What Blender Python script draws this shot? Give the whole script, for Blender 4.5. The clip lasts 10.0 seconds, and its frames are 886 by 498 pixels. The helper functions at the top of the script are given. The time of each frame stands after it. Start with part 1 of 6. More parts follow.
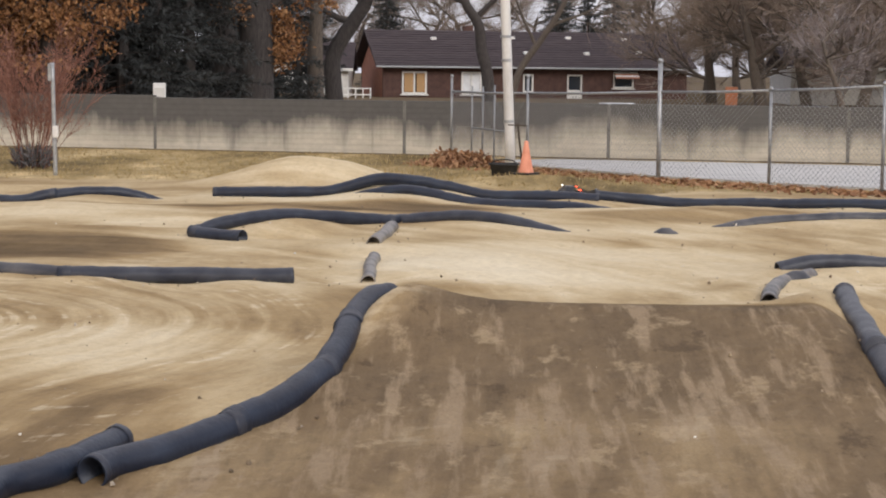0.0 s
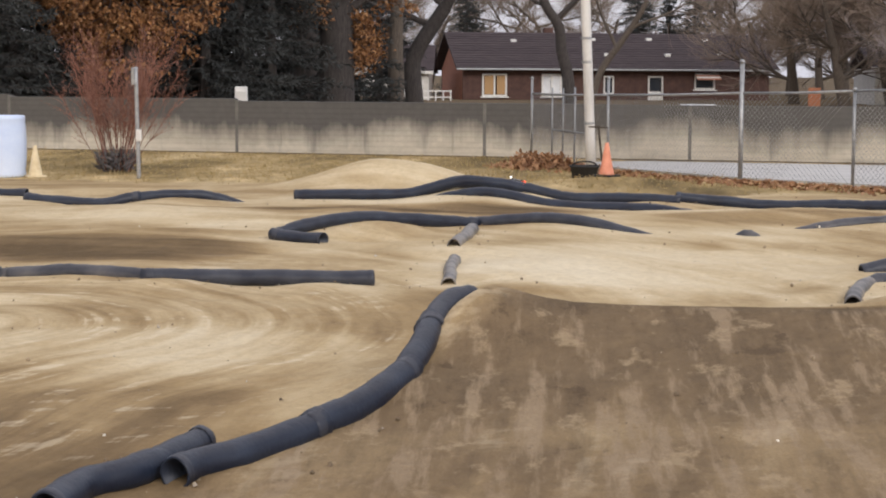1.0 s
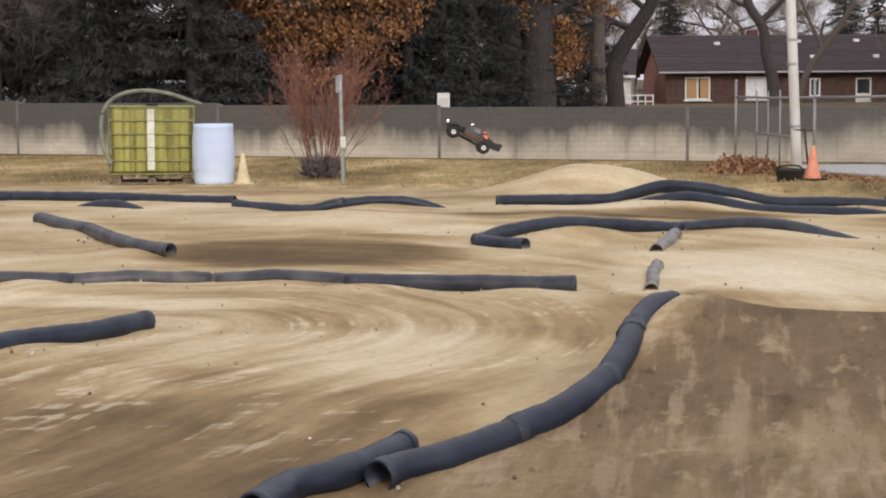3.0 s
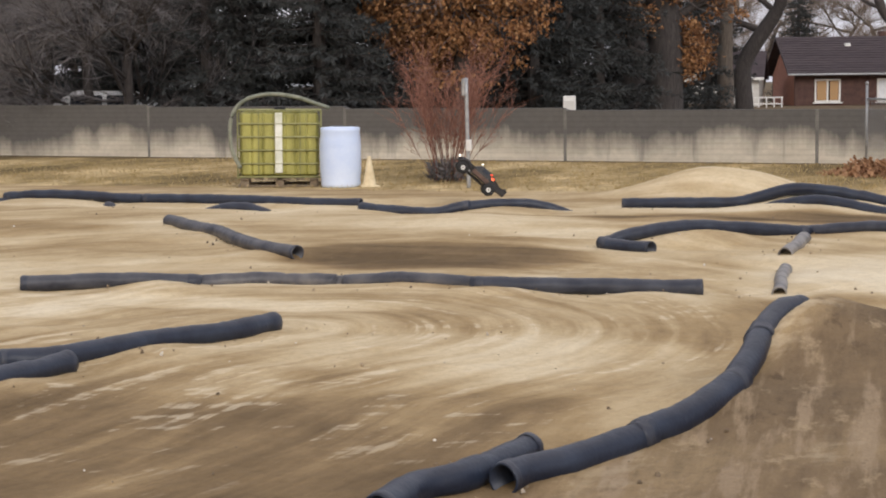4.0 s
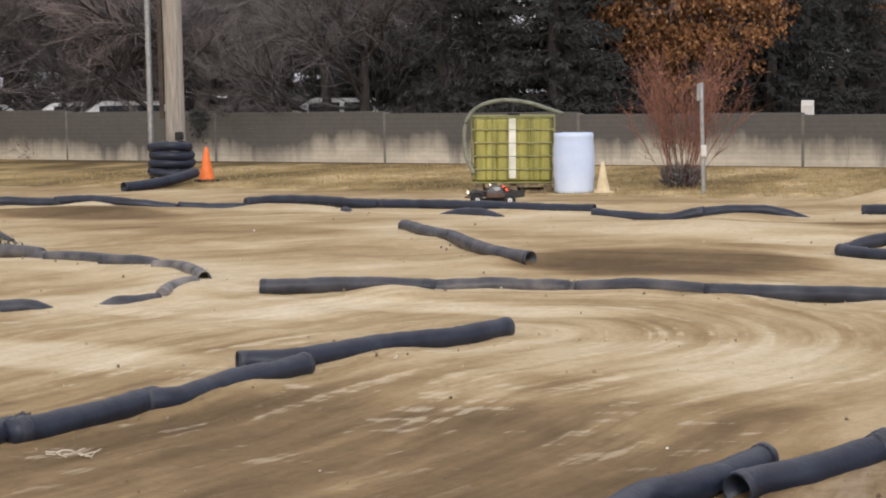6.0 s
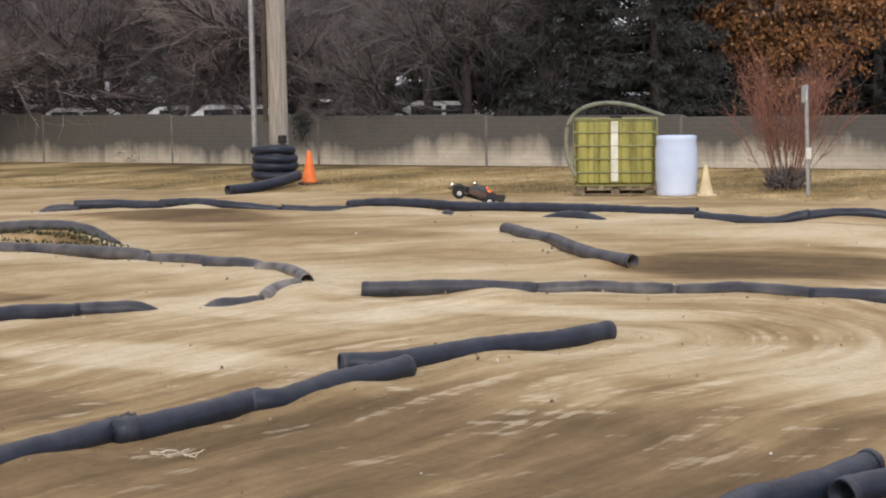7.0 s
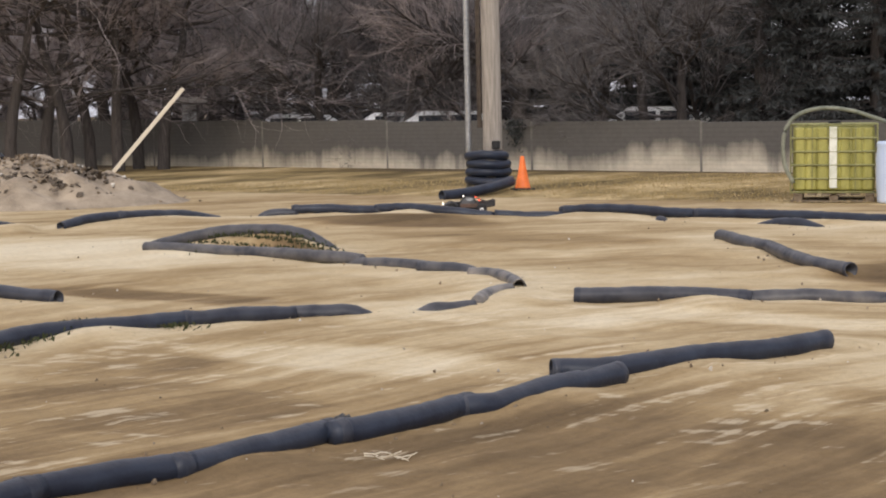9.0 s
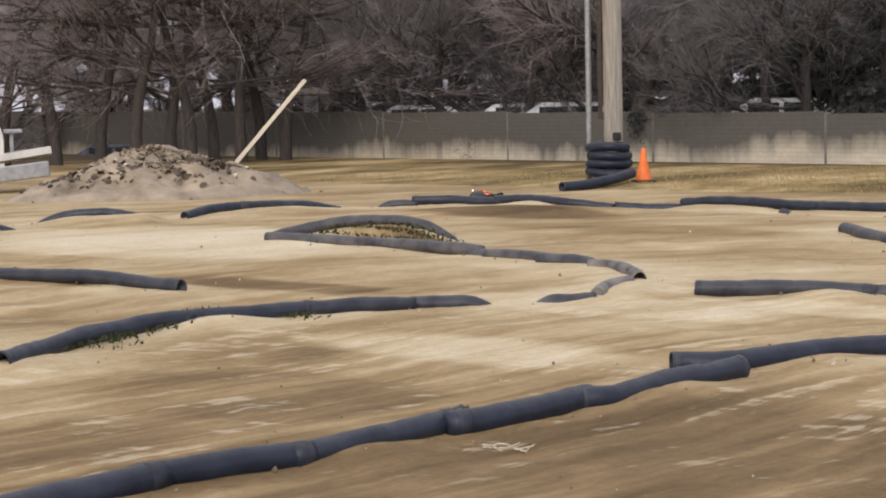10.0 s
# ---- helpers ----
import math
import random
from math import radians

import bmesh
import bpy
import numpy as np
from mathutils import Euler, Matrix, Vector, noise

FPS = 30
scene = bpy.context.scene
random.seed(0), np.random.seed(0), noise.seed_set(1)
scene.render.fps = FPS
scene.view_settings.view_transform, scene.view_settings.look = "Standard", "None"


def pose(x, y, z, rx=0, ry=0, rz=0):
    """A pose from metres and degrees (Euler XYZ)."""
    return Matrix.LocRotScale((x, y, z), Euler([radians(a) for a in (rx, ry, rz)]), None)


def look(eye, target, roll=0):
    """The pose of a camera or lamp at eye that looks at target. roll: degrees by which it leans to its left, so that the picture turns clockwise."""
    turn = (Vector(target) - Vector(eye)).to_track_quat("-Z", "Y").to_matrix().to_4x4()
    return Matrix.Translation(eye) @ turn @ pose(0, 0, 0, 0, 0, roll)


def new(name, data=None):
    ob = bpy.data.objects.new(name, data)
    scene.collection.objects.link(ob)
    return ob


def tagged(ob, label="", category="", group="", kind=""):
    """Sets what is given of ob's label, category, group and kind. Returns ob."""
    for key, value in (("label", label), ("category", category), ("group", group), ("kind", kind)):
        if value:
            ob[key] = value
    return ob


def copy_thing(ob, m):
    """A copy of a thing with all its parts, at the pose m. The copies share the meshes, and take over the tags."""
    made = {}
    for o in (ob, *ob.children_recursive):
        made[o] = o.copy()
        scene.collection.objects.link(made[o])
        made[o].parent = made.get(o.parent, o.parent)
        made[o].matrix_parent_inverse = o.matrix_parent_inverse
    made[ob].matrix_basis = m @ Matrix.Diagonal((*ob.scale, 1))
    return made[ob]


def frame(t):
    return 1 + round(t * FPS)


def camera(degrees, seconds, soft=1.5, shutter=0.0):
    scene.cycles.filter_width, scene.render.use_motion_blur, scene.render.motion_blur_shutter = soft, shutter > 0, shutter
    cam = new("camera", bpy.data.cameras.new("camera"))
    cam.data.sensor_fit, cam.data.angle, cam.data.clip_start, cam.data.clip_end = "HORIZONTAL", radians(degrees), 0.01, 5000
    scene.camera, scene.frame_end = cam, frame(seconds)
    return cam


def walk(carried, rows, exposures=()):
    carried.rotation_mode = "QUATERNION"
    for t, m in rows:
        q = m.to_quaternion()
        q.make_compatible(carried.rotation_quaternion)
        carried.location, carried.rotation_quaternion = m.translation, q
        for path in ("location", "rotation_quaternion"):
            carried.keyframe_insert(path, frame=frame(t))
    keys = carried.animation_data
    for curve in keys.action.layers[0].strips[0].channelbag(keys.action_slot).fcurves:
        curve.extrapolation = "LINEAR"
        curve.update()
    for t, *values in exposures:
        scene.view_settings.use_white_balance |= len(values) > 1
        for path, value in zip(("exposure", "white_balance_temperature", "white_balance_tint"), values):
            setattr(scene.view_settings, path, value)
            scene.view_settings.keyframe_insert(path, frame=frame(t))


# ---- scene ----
# ---- camera and its path: a hand-held pan from one spot ----
cam = camera(28.2, 10.0, 2.0, 0.0)
EYE = 1.7
PAN = [  # seconds, yaw, pitch, roll
    (0.0, 0.0, -5.69, -0.6), (0.5, 1.322, -5.666, -0.45), (1.0, 2.621, -5.634, -0.301), (1.5, 4.001, -5.597, -0.141),
    (2.0, 5.539, -5.551, 0.029), (2.5, 7.282, -5.51, 0.244), (4.0, 13.288, -5.324, 0.606), (4.5, 15.319, -5.263, 0.649),
    (5.0, 17.291, -5.182, 0.729), (5.5, 19.141, -5.108, 0.844), (7.0, 24.175, -4.879, 1.125), (7.5, 25.856, -4.795, 1.182),
    (8.0, 27.582, -4.698, 1.217), (8.5, 29.357, -4.601, 1.246), (9.0, 31.092, -4.552, 1.266), (9.5, 33.032, -4.575, 1.224),
    (10.0, 34.997, -4.746, 1.223),
]
walk(cam, [(t, pose(0, 0, EYE, 0, 0, yaw) @ pose(0, 0, 0, 90 + pitch) @ pose(0, 0, 0, 0, 0, -roll)) for t, yaw, pitch, roll in PAN])

# ---- light: late afternoon, the sun low behind thin cloud ----
world = bpy.data.worlds.new("sky")
scene.world = world
world.use_nodes = True
wn = world.node_tree.nodes
sky = wn.new("ShaderNodeTexSky")
sky.sky_type, sky.sun_disc = "NISHITA", False
sky.sun_elevation, sky.sun_rotation = radians(14), radians(200)
sky.air_density, sky.dust_density, sky.ozone_density = 1.0, 4.0, 1.0
haze = wn.new("ShaderNodeMix")
haze.data_type = "RGBA"
haze.inputs[0].default_value = 0.72
haze.inputs[7].default_value = (8.7, 8.6, 9.6, 1)   # thin cloud, evenly bright
world.node_tree.links.new(sky.outputs[0], haze.inputs[6])
world.node_tree.links.new(haze.outputs[2], wn["Background"].inputs[0])
wn["Background"].inputs[1].default_value = 0.09
sun = new("sun", bpy.data.lights.new("sun", "SUN"))
sun.data.energy, sun.data.angle, sun.data.color = 1.3, radians(25), (1.0, 0.93, 0.87)
sun.matrix_world = look((0, 0, 30), (-12, 20, 16))
scene.view_settings.exposure = 0.3


# ---- materials ----
def nodes_of(name, rough=0.8, metal=0.0):
    m = bpy.data.materials.new(name)
    m.use_nodes = True
    n, l = m.node_tree.nodes, m.node_tree.links
    b = n["Principled BSDF"]
    b.inputs["Roughness"].default_value, b.inputs["Metallic"].default_value = rough, metal
    return m, n, l, b


def noise_node(n, l, scale, detail=4.0, stretch=None, src="Object", rough=0.55):
    tc = n.new("ShaderNodeTexCoord")
    t = n.new("ShaderNodeTexNoise")
    t.inputs["Scale"].default_value, t.inputs["Detail"].default_value, t.inputs["Roughness"].default_value = scale, detail, rough
    if stretch:
        mp = n.new("ShaderNodeMapping")
        mp.inputs["Scale"].default_value = stretch[:3]
        if len(stretch) > 3:
            mp.inputs["Rotation"].default_value = (0, 0, radians(stretch[3]))
        l.new(tc.outputs[src], mp.inputs[0])
        l.new(mp.outputs[0], t.inputs[0])
    else:
        l.new(tc.outputs[src], t.inputs[0])
    return t.outputs[0]


def ramp(n, l, src, stops):
    r = n.new("ShaderNodeValToRGB")
    e = r.color_ramp.elements
    while len(e) < len(stops):
        e.new(0.5)
    for k, (p, c) in zip(e, stops):
        k.position, k.color = p, (*c, 1) if len(c) == 3 else c
    l.new(src, r.inputs[0])
    return r.outputs[0]


def mix(n, l, fac, a, b, mode="MIX"):
    x = n.new("ShaderNodeMix")
    x.data_type, x.blend_type = "RGBA", mode
    for s, v in ((0, fac), (6, a), (7, b)):
        if isinstance(v, (int, float)):
            x.inputs[s].default_value = v
        elif isinstance(v, tuple):
            x.inputs[s].default_value = (*v, 1)
        else:
            l.new(v, x.inputs[s])
    return x.outputs[2]


def calc(n, l, op, a, b, clamp=False):
    x = n.new("ShaderNodeMath")
    x.operation, x.use_clamp = op, clamp
    for s, v in ((0, a), (1, b)):
        if isinstance(v, (int, float)):
            x.inputs[s].default_value = v
        else:
            l.new(v, x.inputs[s])
    return x.outputs[0]


def relief(n, l, b, h, strength=0.3, dist=0.02):
    x = n.new("ShaderNodeBump")
    x.inputs["Strength"].default_value, x.inputs["Distance"].default_value = strength, dist
    l.new(h, x.inputs["Height"])
    l.new(x.outputs[0], b.inputs["Normal"])


def plain(name, dark, light, scale=8, rough=0.7, metal=0.0, bump=0.2, stretch=None, fine=60):
    """A surface between two tones, with coarse stains and fine grain, each object a little different."""
    m, n, l, b = nodes_of(name, rough, metal)
    a = noise_node(n, l, scale, 5, stretch)
    f = noise_node(n, l, fine, 3, stretch)
    s = calc(n, l, "ADD", calc(n, l, "MULTIPLY", a, 0.7), calc(n, l, "MULTIPLY", f, 0.3))
    info = n.new("ShaderNodeObjectInfo")
    s = calc(n, l, "ADD", s, calc(n, l, "MULTIPLY", calc(n, l, "SUBTRACT", info.outputs["Random"], 0.5), 0.12))
    l.new(ramp(n, l, s, [(0.33, dark), (0.66, light)]), b.inputs["Base Color"])
    relief(n, l, b, s, bump, 0.01)
    return m


def leafy(name, tones, rough=0.75, through_light=0.25):
    """Leaves, needles or twigs: a tone for each piece."""
    m, n, l, b = nodes_of(name, rough)
    g = n.new("ShaderNodeNewGeometry")
    info = n.new("ShaderNodeObjectInfo")
    s = calc(n, l, "FRACT", calc(n, l, "ADD", g.outputs["Random Per Island"], calc(n, l, "MULTIPLY", info.outputs["Random"], 0.15)), 0)
    stops = [(i / max(1, len(tones) - 1), c) for i, c in enumerate(tones)]
    l.new(ramp(n, l, s, stops), b.inputs["Base Color"])
    b.inputs["Specular IOR Level"].default_value = 0.2
    return m


def glow(name, color, strength):
    m, n, l, b = nodes_of(name, 0.3)
    b.inputs["Base Color"].default_value = (*[c * 0.3 for c in color], 1)
    b.inputs["Emission Color"].default_value = (*color, 1)
    b.inputs["Emission Strength"].default_value = strength
    return m


def attr(n, name):
    a = n.new("ShaderNodeAttribute")
    a.attribute_name = name
    return a.outputs["Fac"]


def ground_material():
    """Packed dirt smeared along the racing line, damp, painted-shade and pale patches, and a dead lawn."""
    m, n, l, b = nodes_of("track_dirt_and_grass", 0.95)
    b.inputs["Specular IOR Level"].default_value = 0.12
    tc = n.new("ShaderNodeTexCoord")
    sep = n.new("ShaderNodeSeparateXYZ")
    l.new(tc.outputs["Object"], sep.inputs[0])

    def smear(across, along, detail, off):
        c = n.new("ShaderNodeCombineXYZ")
        l.new(calc(n, l, "MULTIPLY", attr(n, "across"), across), c.inputs[0])
        l.new(calc(n, l, "ADD", calc(n, l, "MULTIPLY", sep.outputs[0], along), off), c.inputs[1])
        l.new(calc(n, l, "MULTIPLY", sep.outputs[1], along), c.inputs[2])
        t = n.new("ShaderNodeTexNoise")
        t.inputs["Scale"].default_value, t.inputs["Detail"].default_value, t.inputs["Roughness"].default_value = 1.0, detail, 0.6
        t.inputs["Distortion"].default_value = 0.25
        l.new(c.outputs[0], t.inputs[0])
        return t.outputs[0]
    broad, lines, thin = smear(1.1, 0.4, 4, 0), smear(5.2, 0.42, 5, 7), smear(10.0, 0.7, 4, 13)
    big, fine, grit = noise_node(n, l, 0.7, 5), noise_node(n, l, 16, 5, rough=0.65), noise_node(n, l, 90, 3)
    mid = noise_node(n, l, 3.2, 6, (1, 0.5, 1), rough=0.65)
    base = calc(n, l, "ADD", calc(n, l, "MULTIPLY", broad, 0.44), calc(n, l, "ADD", calc(n, l, "MULTIPLY", lines, 0.30), calc(n, l, "ADD", calc(n, l, "MULTIPLY", thin, 0.14), calc(n, l, "MULTIPLY", mid, 0.12))))
    shade = calc(n, l, "ADD", base, calc(n, l, "MULTIPLY", calc(n, l, "SUBTRACT", attr(n, "pale"), calc(n, l, "MULTIPLY", attr(n, "damp_shade"), calc(n, l, "ADD", calc(n, l, "MULTIPLY", mid, 1.6), 0.25))), 0.18))
    dirt = ramp(n, l, shade, [(0.26, (0.14, 0.096, 0.051)), (0.37, (0.245, 0.169, 0.089)), (0.455, (0.385, 0.276, 0.145)), (0.54, (0.53, 0.410, 0.242)), (0.63, (0.66, 0.543, 0.355)), (0.76, (0.76, 0.66, 0.475))])
    dirt = mix(n, l, calc(n, l, "MULTIPLY", attr(n, "face"), 0.38), dirt, (0.155, 0.12, 0.088))    # packed damp clay
    slide = noise_node(n, l, 1.0, 5, (6.5, 1.0, 1, 0), rough=0.65)
    dirt = mix(n, l, calc(n, l, "MULTIPLY", ramp(n, l, slide, [(0.50, (0, 0, 0)), (0.59, (0.85, 0.85, 0.85))]), attr(n, "face")), dirt, (0.32, 0.24, 0.155))
    dirt = mix(n, l, calc(n, l, "MULTIPLY", ramp(n, l, slide, [(0.28, (0.5, 0.5, 0.5)), (0.46, (0, 0, 0))]), attr(n, "face")), dirt, (0.10, 0.072, 0.046))
    scuff = noise_node(n, l, 2.4, 6, (1.6, 1.2, 1, 12), rough=0.7)
    dirt = mix(n, l, calc(n, l, "MULTIPLY", ramp(n, l, scuff, [(0.56, (0, 0, 0)), (0.64, (0.65, 0.65, 0.65))]), attr(n, "face")), dirt, (0.40, 0.305, 0.19))
    dirt = mix(n, l, calc(n, l, "MULTIPLY", ramp(n, l, scuff, [(0.33, (0.6, 0.6, 0.6)), (0.41, (0, 0, 0))]), attr(n, "face")), dirt, (0.085, 0.060, 0.038))
    u = calc(n, l, "ADD", calc(n, l, "MULTIPLY", sep.outputs[0], 0.94), calc(n, l, "MULTIPLY", sep.outputs[1], 0.34))
    v = calc(n, l, "SUBTRACT", calc(n, l, "MULTIPLY", sep.outputs[1], 0.94), calc(n, l, "MULTIPLY", sep.outputs[0], 0.34))
    cc = n.new("ShaderNodeCombineXYZ")
    l.new(calc(n, l, "MULTIPLY", u, 1.25), cc.inputs[0])
    l.new(calc(n, l, "MULTIPLY", v, 5.4), cc.inputs[1])
    chip_noise = n.new("ShaderNodeTexNoise")
    chip_noise.inputs["Scale"].default_value, chip_noise.inputs["Detail"].default_value, chip_noise.inputs["Roughness"].default_value = 1.0, 4, 0.6
    l.new(cc.outputs[0], chip_noise.inputs[0])
    chips = calc(n, l, "ADD", calc(n, l, "MULTIPLY", chip_noise.outputs[0], 0.45), calc(n, l, "MULTIPLY", thin, 0.55))
    skid = calc(n, l, "MULTIPLY", ramp(n, l, calc(n, l, "ADD", calc(n, l, "MULTIPLY", chips, 0.62), calc(n, l, "ADD", calc(n, l, "MULTIPLY", big, 0.22), calc(n, l, "MULTIPLY", mid, 0.16))), [(0.543, (0, 0, 0)), (0.58, (0.5, 0.5, 0.5))]), attr(n, "streak"))
    dirt = mix(n, l, skid, dirt, (0.80, 0.69, 0.50))
    dirt = mix(n, l, 0.38, dirt, ramp(n, l, fine, [(0.3, (0.66, 0.64, 0.62)), (0.55, (1.04, 1.04, 1.04))]), "MULTIPLY")
    dirt = mix(n, l, 0.35, dirt, ramp(n, l, grit, [(0.3, (0.75, 0.74, 0.73)), (0.6, (1.05, 1.05, 1.05))]), "MULTIPLY")
    lawn = ramp(n, l, noise_node(n, l, 0.9, 6, (0.8, 0.30, 1)), [(0.36, (0.18, 0.134, 0.066)), (0.51, (0.41, 0.305, 0.15)), (0.66, (0.67, 0.52, 0.30))])
    lawn = mix(n, l, 0.7, lawn, ramp(n, l, noise_node(n, l, 5, 5, (1, 0.3, 1)), [(0.3, (0.45, 0.45, 0.4)), (0.7, (1.15, 1.12, 1.05))]), "MULTIPLY")
    edge = calc(n, l, "ADD", attr(n, "grass"), calc(n, l, "MULTIPLY", calc(n, l, "SUBTRACT", noise_node(n, l, 2.2, 5), 0.5), 0.9))
    cover = mix(n, l, ramp(n, l, edge, [(0.42, (0, 0, 0)), (0.58, (1, 1, 1))]), dirt, lawn)
    soil = ramp(n, l, fine, [(0.3, (0.07, 0.052, 0.034)), (0.7, (0.16, 0.118, 0.075))])
    bare = calc(n, l, "ADD", attr(n, "bare"), calc(n, l, "MULTIPLY", calc(n, l, "SUBTRACT", mid, 0.5), 0.8))
    l.new(mix(n, l, ramp(n, l, bare, [(0.35, (0, 0, 0)), (0.75, (0.9, 0.9, 0.9))]), cover, soil), b.inputs["Base Color"])
    h = calc(n, l, "ADD", calc(n, l, "MULTIPLY", lines, 0.5), calc(n, l, "ADD", calc(n, l, "MULTIPLY", mid, 0.5), calc(n, l, "MULTIPLY", fine, 0.35)))
    relief(n, l, b, h, 0.6, 0.07)
    return m


def pipe_material():
    """Blue-black plastic with tan dust in patches; dust and a painted sheen lighten its upper side."""
    m, n, l, b = nodes_of("dusty_black_plastic", 0.45)
    b.inputs["Specular IOR Level"].default_value = 0.4
    a, f = noise_node(n, l, 5, 5), noise_node(n, l, 45, 3)
    base = ramp(n, l, a, [(0.3, (0.008, 0.012, 0.026)), (0.7, (0.018, 0.028, 0.052))])
    g = n.new("ShaderNodeNewGeometry")
    sep = n.new("ShaderNodeSeparateXYZ")
    l.new(g.outputs["Normal"], sep.inputs[0])
    # dust on top, with the upper side's highlight mixed into the colour
    up = calc(n, l, "MULTIPLY", calc(n, l, "SUBTRACT", sep.outputs[2], 0.5, True), 0.30)
    d = calc(n, l, "ADD", calc(n, l, "MULTIPLY", calc(n, l, "POWER", attr(n, "dust"), 2.0), calc(n, l, "SUBTRACT", calc(n, l, "MULTIPLY", a, 2.6), 0.65)), calc(n, l, "MULTIPLY", up, calc(n, l, "ADD", f, 0.2)))
    l.new(mix(n, l, ramp(n, l, d, [(0.0, (0.0, 0.0, 0.0)), (0.8, (0.8, 0.8, 0.8))]), base, (0.30, 0.27, 0.235)), b.inputs["Base Color"])
    relief(n, l, b, calc(n, l, "ADD", a, calc(n, l, "MULTIPLY", f, 0.4)), 0.45, 0.014)
    return m


def wall_material():
    """Grey-buff precast concrete, black streaks running down from the top, pale below."""
    m, n, l, b = nodes_of("stained_concrete", 0.9)
    g = n.new("ShaderNodeNewGeometry")
    sep = n.new("ShaderNodeSeparateXYZ")
    l.new(g.outputs["Position"], sep.inputs[0])

    def cloud(scale, detail, sx, sz, rough=0.6):
        mp = n.new("ShaderNodeMapping")
        mp.inputs["Scale"].default_value = (sx, sx, sz)
        t = n.new("ShaderNodeTexNoise")
        t.inputs["Scale"].default_value, t.inputs["Detail"].default_value, t.inputs["Roughness"].default_value = scale, detail, rough
        l.new(g.outputs["Position"], mp.inputs[0])
        l.new(mp.outputs[0], t.inputs[0])
        return t.outputs[0]
    pale = ramp(n, l, cloud(1.3, 5, 0.5, 1.5), [(0.3, (0.44, 0.40, 0.32)), (0.7, (0.64, 0.59, 0.49))])
    run, patch, spots = cloud(1.5, 6, 1.0, 0.07, 0.7), cloud(0.30, 3, 1.0, 0.1), cloud(2.6, 5, 1, 0.6)
    # the wall gets higher away to the west, and dirtier
    west = calc(n, l, "MAXIMUM", calc(n, l, "SUBTRACT", -4.0, sep.outputs[0]), 0.0)
    rise = calc(n, l, "ADD", sep.outputs[2], calc(n, l, "MULTIPLY", west, 0.010))
    s = calc(n, l, "ADD", calc(n, l, "SUBTRACT", calc(n, l, "MULTIPLY", rise, 1.15), 0.14), calc(n, l, "MULTIPLY", calc(n, l, "SUBTRACT", run, 0.5), 0.8))
    s = calc(n, l, "ADD", s, calc(n, l, "MULTIPLY", calc(n, l, "SUBTRACT", patch, 0.5), 1.3))
    s = calc(n, l, "ADD", s, calc(n, l, "MULTIPLY", calc(n, l, "SUBTRACT", spots, 0.5), 0.35))
    col = mix(n, l, ramp(n, l, s, [(0.36, (0, 0, 0)), (0.62, (0.42, 0.42, 0.42)), (0.90, (0.95, 0.95, 0.95))]), pale, (0.082, 0.079, 0.077))
    col = mix(n, l, ramp(n, l, run, [(0.56, (0, 0, 0)), (0.66, (0.5, 0.5, 0.5))]), col, (0.11, 0.105, 0.10))
    w = n.new("ShaderNodeTexWave")
    w.bands_direction = "Z"
    w.inputs["Scale"].default_value, w.inputs["Distortion"].default_value = 3.2, 0.6
    l.new(g.outputs["Position"], w.inputs[0])
    col = mix(n, l, 0.30, col, ramp(n, l, w.outputs[0], [(0.1, (0.72, 0.72, 0.72)), (0.4, (1, 1, 1))]), "MULTIPLY")
    col = mix(n, l, 0.5, col, ramp(n, l, cloud(9, 4, 1, 1), [(0.3, (0.8, 0.8, 0.8)), (0.7, (1.1, 1.1, 1.1))]), "MULTIPLY")
    l.new(col, b.inputs["Base Color"])
    relief(n, l, b, cloud(24, 4, 1, 1), 0.35, 0.015)
    return m


